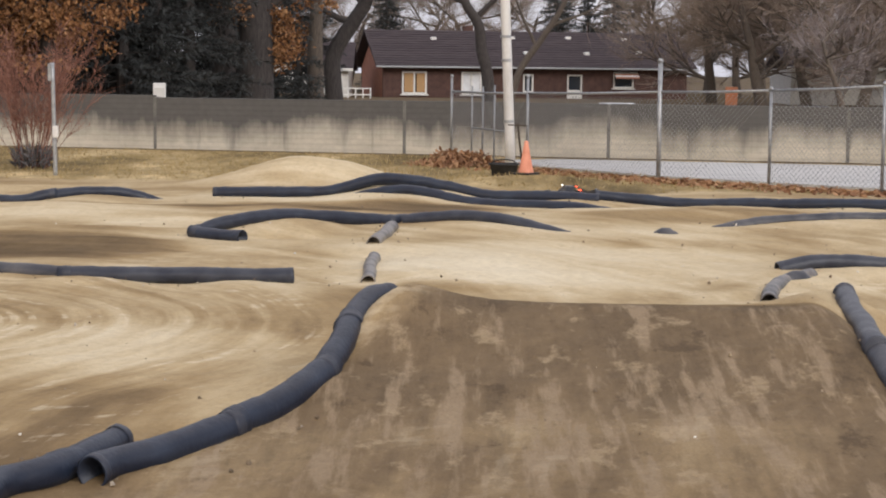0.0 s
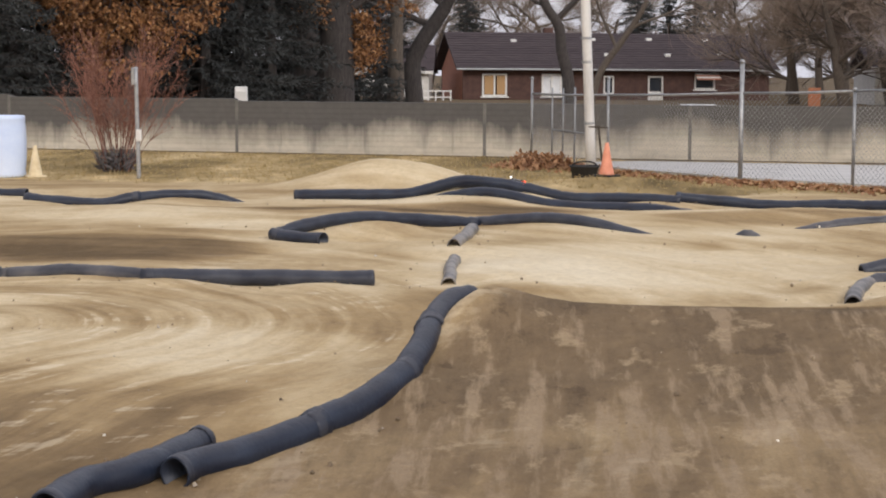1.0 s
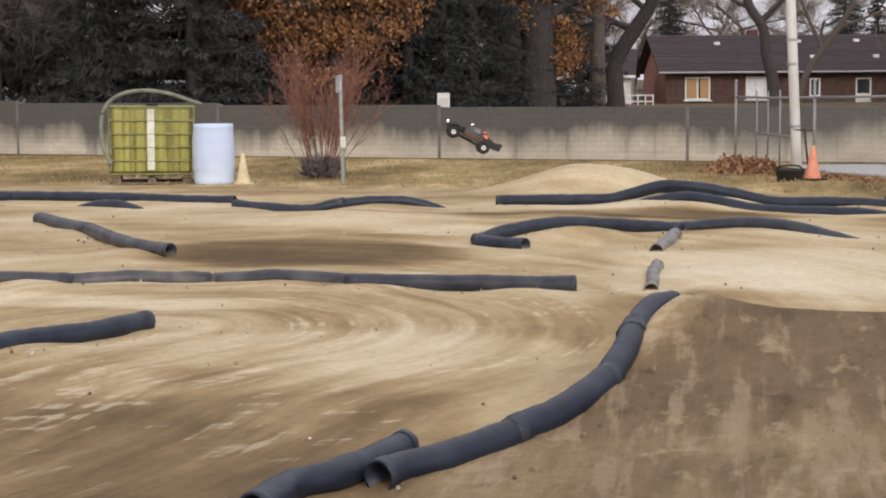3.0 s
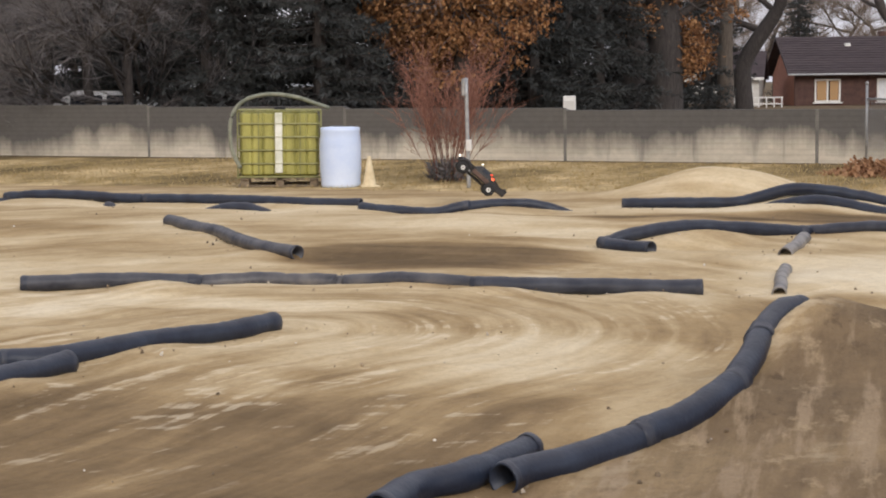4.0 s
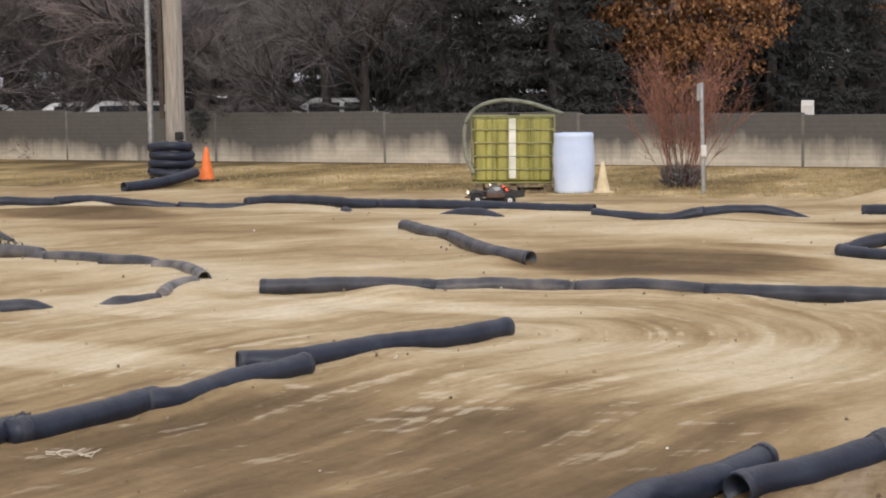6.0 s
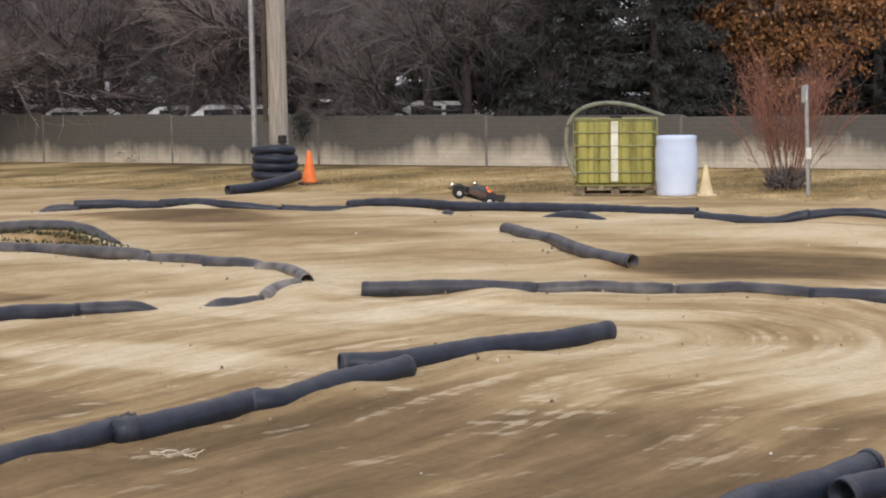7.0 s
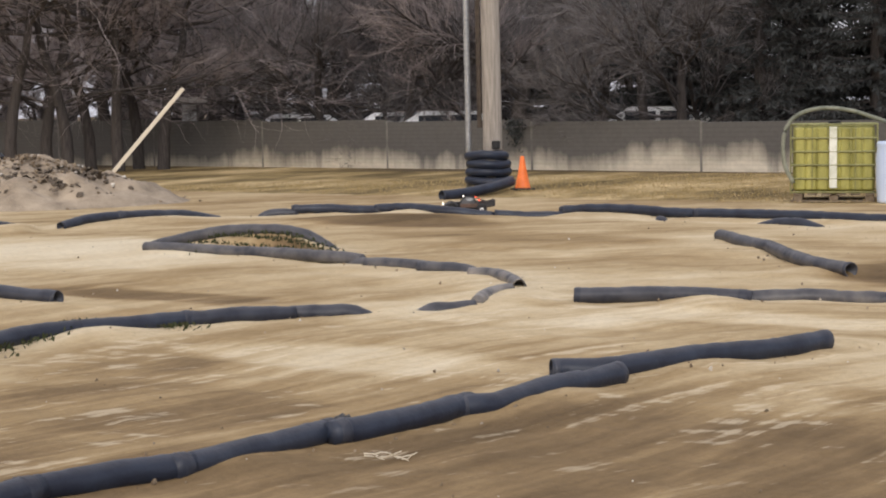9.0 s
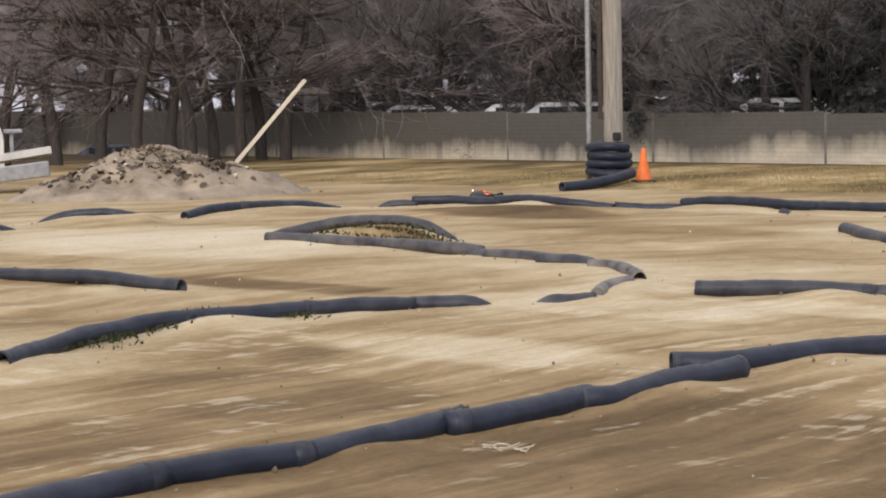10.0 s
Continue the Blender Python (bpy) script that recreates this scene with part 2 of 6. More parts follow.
M = {
    "ground": ground_material(), "pipe": pipe_material(), "wall": wall_material(),
    "coupling": plain("scuffed_grey_plastic", (0.03, 0.032, 0.04), (0.12, 0.115, 0.11), 20),
    "pale_coat": plain("flaking_white_paint", (0.50, 0.49, 0.47), (0.74, 0.73, 0.71), 3, 0.6, stretch=(1, 1, 0.3)),
    "galvanised": plain("galvanised_steel", (0.24, 0.25, 0.26), (0.42, 0.43, 0.44), 12, 0.45, 0.6),
    "timber_pole": plain("weathered_pole_wood", (0.23, 0.205, 0.18), (0.43, 0.395, 0.35), 4, 0.85, stretch=(6, 6, 0.5), bump=0.5),
    "dark_steel": plain("rusty_dark_steel", (0.03, 0.024, 0.02), (0.09, 0.07, 0.055), 10, 0.7, 0.3),
    "bark": plain("dark_bark", (0.030, 0.026, 0.025), (0.082, 0.070, 0.064), 6, 0.95, stretch=(4, 4, 0.6), bump=0.8),
    "grey_bark": plain("grey_brown_bark", (0.060, 0.049, 0.040), (0.150, 0.122, 0.098), 6, 0.95, stretch=(4, 4, 0.6), bump=0.8),
    "twig": leafy("bare_twigs", [(0.092, 0.085, 0.087), (0.138, 0.128, 0.130), (0.195, 0.181, 0.182)]),
    "brown_twig": leafy("brown_twigs", [(0.195, 0.168, 0.166), (0.270, 0.234, 0.230), (0.350, 0.306, 0.300)]),
    "far_twig": leafy("warm_grey_brown_twigs", [(0.17, 0.132, 0.105), (0.23, 0.18, 0.145), (0.30, 0.24, 0.195)]),
    "red_twig": leafy("red_brown_twigs", [(0.14, 0.066, 0.050), (0.23, 0.11, 0.082), (0.34, 0.18, 0.135)]),
    "needle": leafy("spruce_needles", [(0.040, 0.043, 0.043), (0.054, 0.058, 0.057), (0.074, 0.079, 0.077)]),
    "blue_needle": leafy("blue_spruce_needles", [(0.035, 0.043, 0.046), (0.06, 0.07, 0.075), (0.09, 0.10, 0.105)]),
    "oak_leaf": leafy("dry_oak_leaves", [(0.10, 0.046, 0.024), (0.22, 0.105, 0.045), (0.36, 0.18, 0.075), (0.16, 0.072, 0.034), (0.50, 0.29, 0.14)]),
    "clay_dark": plain("dark_crumbled_clay", (0.06, 0.047, 0.035), (0.17, 0.135, 0.10), 3, 0.95),
    "litter": leafy("fallen_leaves", [(0.15, 0.070, 0.036), (0.30, 0.16, 0.085), (0.42, 0.25, 0.14), (0.20, 0.105, 0.06)]),
    "grass_blade": leafy("dry_grass_blades", [(0.26, 0.195, 0.08), (0.43, 0.325, 0.155), (0.25, 0.19, 0.085), (0.54, 0.42, 0.235)]),
    "weed": leafy("low_weeds", [(0.025, 0.032, 0.014), (0.045, 0.055, 0.022), (0.07, 0.07, 0.035)]),
    "pebble": leafy("loose_clods", [(0.10, 0.075, 0.05), (0.24, 0.185, 0.125), (0.34, 0.27, 0.185), (0.15, 0.112, 0.075), (0.20, 0.15, 0.10), (0.72, 0.68, 0.60)]),
    "paving": plain("pale_concrete_paving", (0.42, 0.41, 0.39), (0.58, 0.565, 0.54), 1.5, 0.9, stretch=(0.4, 2, 1)),
    # one brick in two tones: front coloured as in shade, gable as lit
    "brick": plain("shaded_red_brown_brick", (0.062, 0.034, 0.029), (0.115, 0.062, 0.050), 3, 0.9, fine=25),
    "lit_brick": plain("lit_orange_red_brick", (0.24, 0.10, 0.065), (0.36, 0.165, 0.11), 3, 0.9, fine=25),
    "roof": plain("dark_brown_shingles", (0.030, 0.021, 0.024), (0.062, 0.046, 0.049), 1.2, 0.9, stretch=(1, 5, 5)),
    "white_trim": plain("white_painted_trim", (0.6, 0.6, 0.58), (0.8, 0.8, 0.78), 5, 0.5),
    "garage_white": plain("off_white_siding", (0.48, 0.47, 0.44), (0.66, 0.65, 0.62), 3, 0.7),
    "cone_orange": plain("bright_orange_vinyl", (0.70, 0.13, 0.02), (0.92, 0.22, 0.04), 9, 0.5),
    "cone_faded": plain("faded_salmon_vinyl", (0.62, 0.22, 0.13), (0.80, 0.34, 0.22), 9, 0.6),
    "cone_cream": plain("sun_bleached_cream_vinyl", (0.60, 0.49, 0.30), (0.80, 0.70, 0.48), 7, 0.6),
    "rubber": plain("black_rubber", (0.012, 0.012, 0.013), (0.035, 0.035, 0.036), 30, 0.85),
    "barrel": plain("milky_white_plastic", (0.52, 0.64, 0.89), (0.68, 0.78, 0.96), 2, 0.4),
    "tote_plastic": plain("algae_yellow_green_plastic", (0.17, 0.165, 0.03), (0.45, 0.425, 0.12), 2.0, 0.5, stretch=(3, 3, 0.6)),
    "cage": plain("olive_stained_cage_steel", (0.16, 0.16, 0.06), (0.30, 0.30, 0.14), 14, 0.5, 0.4),
    "label_white": plain("pale_translucent_strip", (0.46, 0.48, 0.36), (0.78, 0.79, 0.72), 5, 0.5),
    "hose": plain("grey_green_ribbed_hose", (0.10, 0.115, 0.085), (0.30, 0.31, 0.24), 7, 0.6),
    "pallet": plain("grey_pallet_wood", (0.12, 0.09, 0.06), (0.26, 0.21, 0.15), 12, 0.9),
    "truck_paint": plain("black_truck_shell", (0.010, 0.010, 0.012), (0.035, 0.033, 0.034), 14, 0.35),
    "truck_brown": plain("bronze_side_graphic", (0.045, 0.028, 0.022), (0.12, 0.07, 0.05), 14, 0.4),
    "rim_white": plain("white_wheel_rim", (0.7, 0.7, 0.68), (0.85, 0.85, 0.83), 10, 0.4),
    "lamp_white": glow("white_lamp", (1.0, 0.93, 0.80), 1.8),
    "lamp_red": glow("red_lamp", (1.0, 0.08, 0.03), 3.6),
    "joint_dark": plain("dark_joint_sealant", (0.11, 0.105, 0.10), (0.20, 0.19, 0.17), 4, 0.9),
    "lamp_amber": glow("warm_window_glow", (1.0, 0.60, 0.28), 0.08),
    "clay_pile": plain("heaped_pale_clay", (0.12, 0.092, 0.065), (0.46, 0.375, 0.275), 2.0, 0.95, bump=0.8),
    "car_white": plain("white_car_paint", (0.6, 0.62, 0.66), (0.8, 0.82, 0.85), 3, 0.25),
    "car_dark": plain("dark_blue_car_paint", (0.02, 0.025, 0.045), (0.05, 0.055, 0.08), 3, 0.25),
    "board": plain("pale_bare_lumber", (0.55, 0.48, 0.36), (0.75, 0.69, 0.56), 5, 0.8, stretch=(6, 6, 0.5)),
    "red_board": plain("orange_painted_panel", (0.26, 0.095, 0.045), (0.38, 0.15, 0.075), 5, 0.7),
}
gm, gn, gl, gb = nodes_of("dark_window_glass", 0.08)
gb.inputs["Base Color"].default_value = (0.03, 0.035, 0.045, 1)
M["glass"] = gm


# ---- mesh helpers ----
def part(name, bm, material, parent=None, label=""):
    """Links a bmesh as one mesh object, under a thing or a part if parent is given."""
    me = bpy.data.meshes.new(name)
    bm.to_mesh(me)
    bm.free()
    me.materials.append(M[material])
    ob = new(name, me)
    if parent:
        ob.parent = parent
    if label:
        tagged(ob, label)
    return ob


def smooth(ob):
    ob.data.polygons.foreach_set("use_smooth", [True] * len(ob.data.polygons))
    return ob


def box(sx, sy, sz, at=(0, 0, 0), bevel=0.0, bm=None, turn=None):
    """A bevelled box, centred at a place."""
    bm = bm or bmesh.new()
    m = Matrix.Translation(at) @ (turn or Matrix()) @ Matrix.Diagonal((sx, sy, sz, 1))
    got = bmesh.ops.create_cube(bm, size=1, matrix=m)
    if bevel:
        edges = list({e for v in got["verts"] for e in v.link_edges})
        bmesh.ops.bevel(bm, geom=edges, offset=bevel, segments=2, affect="EDGES", profile=0.5)
    return bm


def lathe(profile, sides=24, bm=None, at=(0, 0, 0), turn=None):
    """A body of revolution from (radius, height) pairs."""
    bm = bm or bmesh.new()
    m = Matrix.Translation(at) @ (turn or Matrix())
    rings = []
    for r, z in profile:
        rings.append([bm.verts.new(m @ Vector((r * math.cos(2 * math.pi * i / sides), r * math.sin(2 * math.pi * i / sides), z))) for i in range(sides)])
    for a, b in zip(rings, rings[1:]):
        for i in range(sides):
            bm.faces.new((a[i], a[(i + 1) % sides], b[(i + 1) % sides], b[i]))
    bm.faces.new(rings[0][::-1])
    bm.faces.new(rings[-1])
    return bm


def spline(points, step):
    """Points along a smooth curve through the given ones."""
    p = [Vector(q) for q in points]
    p = [p[0] * 2 - p[1]] + p + [p[-1] * 2 - p[-2]]
    out = []
    for i in range(1, len(p) - 2):
        a, b, c, d = p[i - 1:i + 3]
        k = max(2, int((c - b).length / step))
        for j in range(k):
            t = j / k
            out.append(0.5 * (2 * b + (c - a) * t + (2 * a - 5 * b + 4 * c - d) * t * t + (3 * b - a - 3 * c + d) * t ** 3))
    return out + [p[-2]]


def sweep(path, radius, sides=12, bm=None, hollow=0.0, rough=0.0, rng=None):
    """A tube along a path; radius may be a list. hollow: how deep its open ends are, for both or for each."""
    bm = bm or bmesh.new()
    path = [Vector(q) for q in path]
    radii = radius if isinstance(radius, list) else [radius] * len(path)
    rings = []
    for i, q in enumerate(path):
        t = (path[min(i + 1, len(path) - 1)] - path[max(i - 1, 0)]).normalized()
        up = Vector((0, 0, 1)) if abs(t.z) < 0.95 else Vector((1, 0, 0))
        s = t.cross(up).normalized()
        u = s.cross(t)
        r = radii[i] * (1 + (rng.uniform(-rough, rough) if rng else 0))
        rings.append([bm.verts.new(q + r * (math.cos(2 * math.pi * k / sides) * s + math.sin(2 * math.pi * k / sides) * u)) for k in range(sides)])

    def bridge(a, b):
        for k in range(sides):
            bm.faces.new((a[k], a[(k + 1) % sides], b[(k + 1) % sides], b[k]))
    for a, b in zip(rings, rings[1:]):
        bridge(a, b)
    deeps = hollow if isinstance(hollow, tuple) else (hollow, hollow)
    for end, inward, hole in ((rings[0], path[1] - path[0], deeps[0]), (rings[-1], path[-2] - path[-1], deeps[1])):
        c = sum((v.co for v in end), Vector()) / sides
        flip = end is rings[0]
        if hole:
            lip = [bm.verts.new(c + (v.co - c) * 0.86) for v in end]
            deep = [bm.verts.new(v.co + inward.normalized() * hole) for v in lip]
            for a, b in ((end, lip), (lip, deep)):
                bridge(*((b, a) if flip else (a, b)))
            bm.faces.new(deep[::-1] if flip else deep)
        else:
            bm.faces.new(end[::-1] if flip else end)
    return bm


# ---- track edging: black drain pipes laid on the dirt ----
SPECS = []  # radius, dust and course of each pipe
LAID = []   # the path of each pipe and its radius, for the ground that beds it


def drain_pipe(radius, dust, points):
    SPECS.append((radius, dust, [Vector(q) for q in points]))


def lay_pipe(number):
    radius, dust, points = SPECS[number]
    rng = random.Random(number * 7 + 3)
    path = spline(points, 0.04)
    caked = dust >= 0.8
    # every pipe has one bore: what shows less of it lies deeper in the dirt
    bore = radius if caked else max(radius, 0.066)
    LAID.append(([q.copy() for q in path], radius, caked))
    joined = [any((e - f).length < 0.17 for k, (_, _, p) in enumerate(SPECS) if k != number for f in (p[0], p[-1])) for e in (points[0], points[-1])]
    sway = [noise.noise_vector(q * 1.7 + Vector((number, 0, 0))) for q in path]
    course = [q - Vector((0, 0, bore - radius)) + Vector((w.x, w.y, 0.45 * w.z)) * 0.022 for q, w in zip(path, sway)]
    for at, q in zip((0, -1), joined):
        if q:                               # pushed a little into its neighbour
            d = (course[at] - course[2 if at == 0 else -3]).normalized()
            course.insert(0 if at == 0 else len(course), course[at] + d * 0.07)
        elif radius <= 0.062 and not caked:    # runs out into the dirt
            tip = course[at].copy()
            span = min(0.8, 0.4 * (points[0] - points[-1]).length)
            for c in course:
                c.z -= 1.75 * radius * max(0, 1 - (c - tip).length / span) ** 1.6
    wob = [noise.noise(q * 2.3) + 0.6 * noise.noise(q * 8) for q in course]
    radii = [bore * (1 + 0.06 * w) for w in wob]
    for at, q in zip((0, -1), joined):
        if q:
            for k, f in enumerate((0.93, 0.94, 0.97)):
                radii[k if at == 0 else -1 - k] *= f
    for _ in range(int(len(course) / 11)):  # creases where the soft wall has folded
        k = rng.randrange(2, max(3, len(course) - 2))
        radii[k] *= rng.choice((0.94, 0.96, 1.03))
    bm = sweep(course, radii, 18, hollow=tuple(0.16 if not q and (radius > 0.062 or caked) else 0.0 for q in joined), rough=0.012, rng=rng)
    for v in bm.verts:                      # dents
        v.co += noise.noise_vector(v.co * 7) * bore * 0.10 + noise.noise_vector(v.co * 24) * bore * 0.045
    ob = smooth(part("drain_pipe", bm, "pipe"))

    def dusty(o, v):
        o.data.attributes.new("dust", "FLOAT", "POINT").data.foreach_set("value", [v] * len(o.data.vertices))
    dusty(ob, dust)
    state = "dust-caked grey" if dust > 0.8 else "dusty blue-black" if dust > 0.35 else "blue-black"
    far = "short length of" if len(path) < 36 else "long, gently bent"
    tagged(ob, f"{far} {state} plastic drain pipe edging the dirt track", "drain pipe", "pipes edging the track")
    if dust > 0.6:
        return
    for end, nxt, q in ((course[1], course[3], joined[0]), (course[-2], course[-4], joined[1])):
        d = (nxt - end).normalized()
        if q and radius > 0.064:            # wrinkled band over the joint
            ring = sweep([end + d * t for t in (-0.035, -0.028, -0.016, -0.006, 0.008, 0.02, 0.03)], [bore * f for f in (0.95, 1.02, 0.985, 1.03, 0.99, 1.035, 0.96)], 18, rough=0.02, rng=rng)
            name, dirt = "joint_band", 0.32
        elif not q and radius > 0.065:      # thicker lip at an open end
            ring = sweep([end + d * t for t in (-0.038, -0.032, 0.0, 0.01)], [bore * f for f in (1.0, 1.04, 1.04, 1.0)], 18)
            name, dirt = "lip", 0.3
        else:
            continue
        for v in ring.verts:
            v.co += noise.noise_vector(v.co * 7) * bore * 0.10 + noise.noise_vector(v.co * 24) * bore * 0.05
        bmesh.ops.delete(ring, geom=[f for f in ring.faces if len(f.verts) > 4], context="FACES")
        dusty(smooth(part(name, ring, "pipe", ob)), dirt)


drain_pipe(0.07, 0.1, [(-1.81, 6.51, 0.052), (-1.76, 6.90, 0.054), (-1.63, 7.07, 0.060), (-1.52, 7.34, 0.064), (-1.46, 7.52, 0.068), (-1.42, 7.68, 0.070)])
drain_pipe(0.07, 0.1, [(-1.42, 7.07, 0.064), (-1.35, 7.22, 0.070), (-1.16, 7.41, 0.088), (-0.93, 7.73, 0.134)])
drain_pipe(0.07, 0.1, [(-0.92, 7.76, 0.139), (-0.73, 8.04, 0.191), (-0.56, 8.39, 0.273)])
drain_pipe(0.068, 0.15, [(-0.57, 8.41, 0.278), (-0.50, 8.78, 0.380), (-0.48, 8.93, 0.425)])
drain_pipe(0.068, 0.3, [(-0.48, 8.93, 0.425), (-0.42, 9.10, 0.485), (-0.36, 9.22, 0.520), (-0.27, 9.31, 0.520)])
drain_pipe(0.055, 1, [(-0.57, 13.31, 0.115), (-0.58, 13.99, 0.135), (-0.58, 14.73, 0.155)])
drain_pipe(0.06, 1, [(-0.61, 15.51, 0.204), (-0.55, 16.07, 0.215), (-0.48, 16.85, 0.229)])
drain_pipe(0.065, 0.2, [(-1.81, 15.80, 0.214), (-2.05, 15.97, 0.206), (-2.25, 16.10, 0.223)])
drain_pipe(0.065, 0.2, [(-2.26, 16.20, 0.224), (-2.10, 16.33, 0.278), (-1.78, 16.56, 0.325), (-1.43, 16.81, 0.336), (-1.01, 17.08, 0.291), (-0.53, 17.37, 0.244)])
drain_pipe(0.06, 0.3, [(-0.53, 17.49, 0.240), (-0.14, 17.36, 0.277), (0.25, 17.23, 0.309), (0.63, 17.08, 0.281), (0.96, 16.95, 0.246), (1.27, 16.81, 0.228)])
drain_pipe(0.068, 0.1, [(-2.67, 20.37, 0.300), (-1.47, 20.35, 0.320), (-1.14, 20.34, 0.376), (-0.75, 20.31, 0.474), (-0.42, 20.28, 0.472), (0.03, 20.24, 0.408), (0.55, 20.17, 0.308), (1.13, 20.08, 0.313), (1.78, 19.96, 0.297)])
drain_pipe(0.067, 0.1, [(1.74, 20.30, 0.318), (2.19, 20.30, 0.278), (2.70, 20.24, 0.241), (3.51, 20.07, 0.249), (4.25, 19.89, 0.270), (5.02, 19.67, 0.282), (5.71, 19.44, 0.294)])
drain_pipe(0.062, 0.1, [(-1.30, 20.20, 0.293), (-0.94, 20.11, 0.335), (-0.48, 19.99, 0.380), (-0.16, 19.89, 0.352), (0.10, 19.81, 0.296), (0.54, 19.67, 0.247), (1.10, 19.47, 0.256), (1.99, 19.10, 0.274)])
drain_pipe(0.045, 0.5, [(2.70, 17.59, 0.231), (3.11, 17.73, 0.258), (3.53, 17.86, 0.269), (4.15, 18.04, 0.279), (4.77, 18.19, 0.273), (5.39, 18.32, 0.256)])
drain_pipe(0.045, 0.5, [(2.02, 16.82, 0.214), (2.22, 16.73, 0.213)])
drain_pipe(0.068, 0.5, [(-7.18, 17.63, 0.279), (-6.73, 17.15, 0.267), (-6.26, 16.64, 0.255), (-5.80, 15.96, 0.240), (-5.31, 15.35, 0.226), (-4.87, 14.97, 0.216)])
drain_pipe(0.066, 0.4, [(-6.36, 12.59, 0.182), (-5.96, 12.72, 0.188), (-5.53, 12.84, 0.196), (-5.09, 12.96, 0.178)])
drain_pipe(0.05, 0.6, [(-5.10, 13.04, 0.167), (-4.65, 13.29, 0.176), (-4.11, 13.40, 0.165)])
drain_pipe(0.05, 0.5, [(-3.91, 13.40, 0.164), (-3.50, 13.37, 0.188), (-3.12, 13.33, 0.181), (-2.86, 13.30, 0.155)])
drain_pipe(0.066, 0.3, [(-2.82, 13.16, 0.171), (-2.39, 13.20, 0.161), (-1.79, 13.23, 0.157), (-1.13, 13.23, 0.165)])
drain_pipe(0.07, 0.15, [(-3.76, 11.06, 0.141), (-3.92, 10.64, 0.134), (-4.23, 10.24, 0.130), (-4.55, 9.62, 0.121), (-4.89, 9.34, 0.119)])
drain_pipe(0.07, 0.15, [(-4.46, 9.39, 0.117), (-4.59, 8.82, 0.108), (-4.65, 8.26, 0.099), (-4.77, 8.08, 0.097)])
drain_pipe(0.07, 0.15, [(-4.79, 8.11, 0.098), (-4.86, 7.62, 0.091), (-4.99, 7.23, 0.086)])
drain_pipe(0.066, 0.2, [(-5.08, 7.26, 0.083), (-5.13, 6.98, 0.080), (-5.19, 6.65, 0.075), (-5.23, 6.29, 0.070)])
drain_pipe(0.068, 0.15, [(-5.24, 6.28, 0.072), (-5.38, 6.00, 0.070), (-5.46, 5.79, 0.068), (-5.54, 5.58, 0.066)])
drain_pipe(0.07, 0.15, [(-5.51, 5.55, 0.068), (-5.55, 5.28, 0.065), (-5.59, 5.03, 0.062), (-5.59, 4.72, 0.058)])
drain_pipe(0.06, 0.5, [(-12.56, 14.70, 0.275), (-12.15, 14.84, 0.379), (-11.65, 14.98, 0.452), (-11.27, 15.08, 0.459), (-10.83, 15.19, 0.424), (-10.44, 15.27, 0.259)])
drain_pipe(0.064, 0.6, [(-12.49, 14.61, 0.278), (-11.89, 14.60, 0.269), (-11.18, 14.56, 0.255), (-10.40, 14.48, 0.258), (-9.66, 14.38, 0.241)])
drain_pipe(0.05, 0.6, [(-9.41, 14.28, 0.224), (-9.10, 14.25, 0.224), (-8.77, 14.21, 0.215)])
drain_pipe(0.055, 0.5, [(-8.69, 14.10, 0.217), (-8.42, 14.07, 0.217), (-8.00, 14.02, 0.209)])
drain_pipe(0.06, 0.9, [(-7.97, 13.69, 0.210), (-7.73, 13.69, 0.208), (-7.42, 13.43, 0.200), (-7.10, 13.03, 0.191)])
drain_pipe(0.06, 1, [(-7.03, 12.73, 0.185), (-7.08, 12.54, 0.183), (-6.95, 12.06, 0.173)])
drain_pipe(0.045, 0.5, [(-6.99, 11.90, 0.155), (-7.12, 11.75, 0.152), (-7.26, 11.59, 0.154)])
drain_pipe(0.05, 0.4, [(-7.56, 11.42, 0.159), (-7.77, 11.25, 0.155), (-7.98, 11.06, 0.157)])
drain_pipe(0.06, 0.3, [(-7.99, 10.90, 0.165), (-8.24, 10.56, 0.173), (-8.45, 10.25, 0.160)])
drain_pipe(0.066, 0.2, [(-8.46, 10.26, 0.168), (-8.66, 9.83, 0.164), (-8.87, 9.50, 0.162)])
drain_pipe(0.068, 0.2, [(-8.86, 9.49, 0.164), (-8.98, 9.04, 0.159), (-8.95, 8.52, 0.152), (-8.77, 7.95, 0.142), (-8.55, 7.35, 0.138)])
drain_pipe(0.05, 0.3, [(-16.70, 14.71, 0.281), (-16.78, 14.53, 0.278), (-16.95, 14.15, 0.281)])
drain_pipe(0.065, 0.3, [(-13.25, 10.70, 0.226), (-12.75, 10.76, 0.225), (-12.25, 10.81, 0.224), (-11.73, 10.86, 0.234), (-11.21, 10.89, 0.230), (-10.75, 10.91, 0.202), (-10.35, 10.91, 0.198)])
drain_pipe(0.066, 0.3, [(2.64, 13.81, 0.182), (2.88, 13.84, 0.239), (3.20, 13.87, 0.244), (3.57, 13.90, 0.213), (3.93, 13.92, 0.188)])
drain_pipe(0.06, 0.9, [(2.85, 13.54, 0.172), (2.62, 13.30, 0.167), (2.46, 12.93, 0.159), (2.26, 12.15, 0.144)])
drain_pipe(0.066, 0.4, [(2.36, 10.33, 0.431), (2.26, 9.56, 0.387), (2.15, 8.64, 0.365)])
drain_pipe(0.066, 0.4, [(2.15, 8.64, 0.359), (2.16, 8.35, 0.281), (2.18, 8.01, 0.196)])

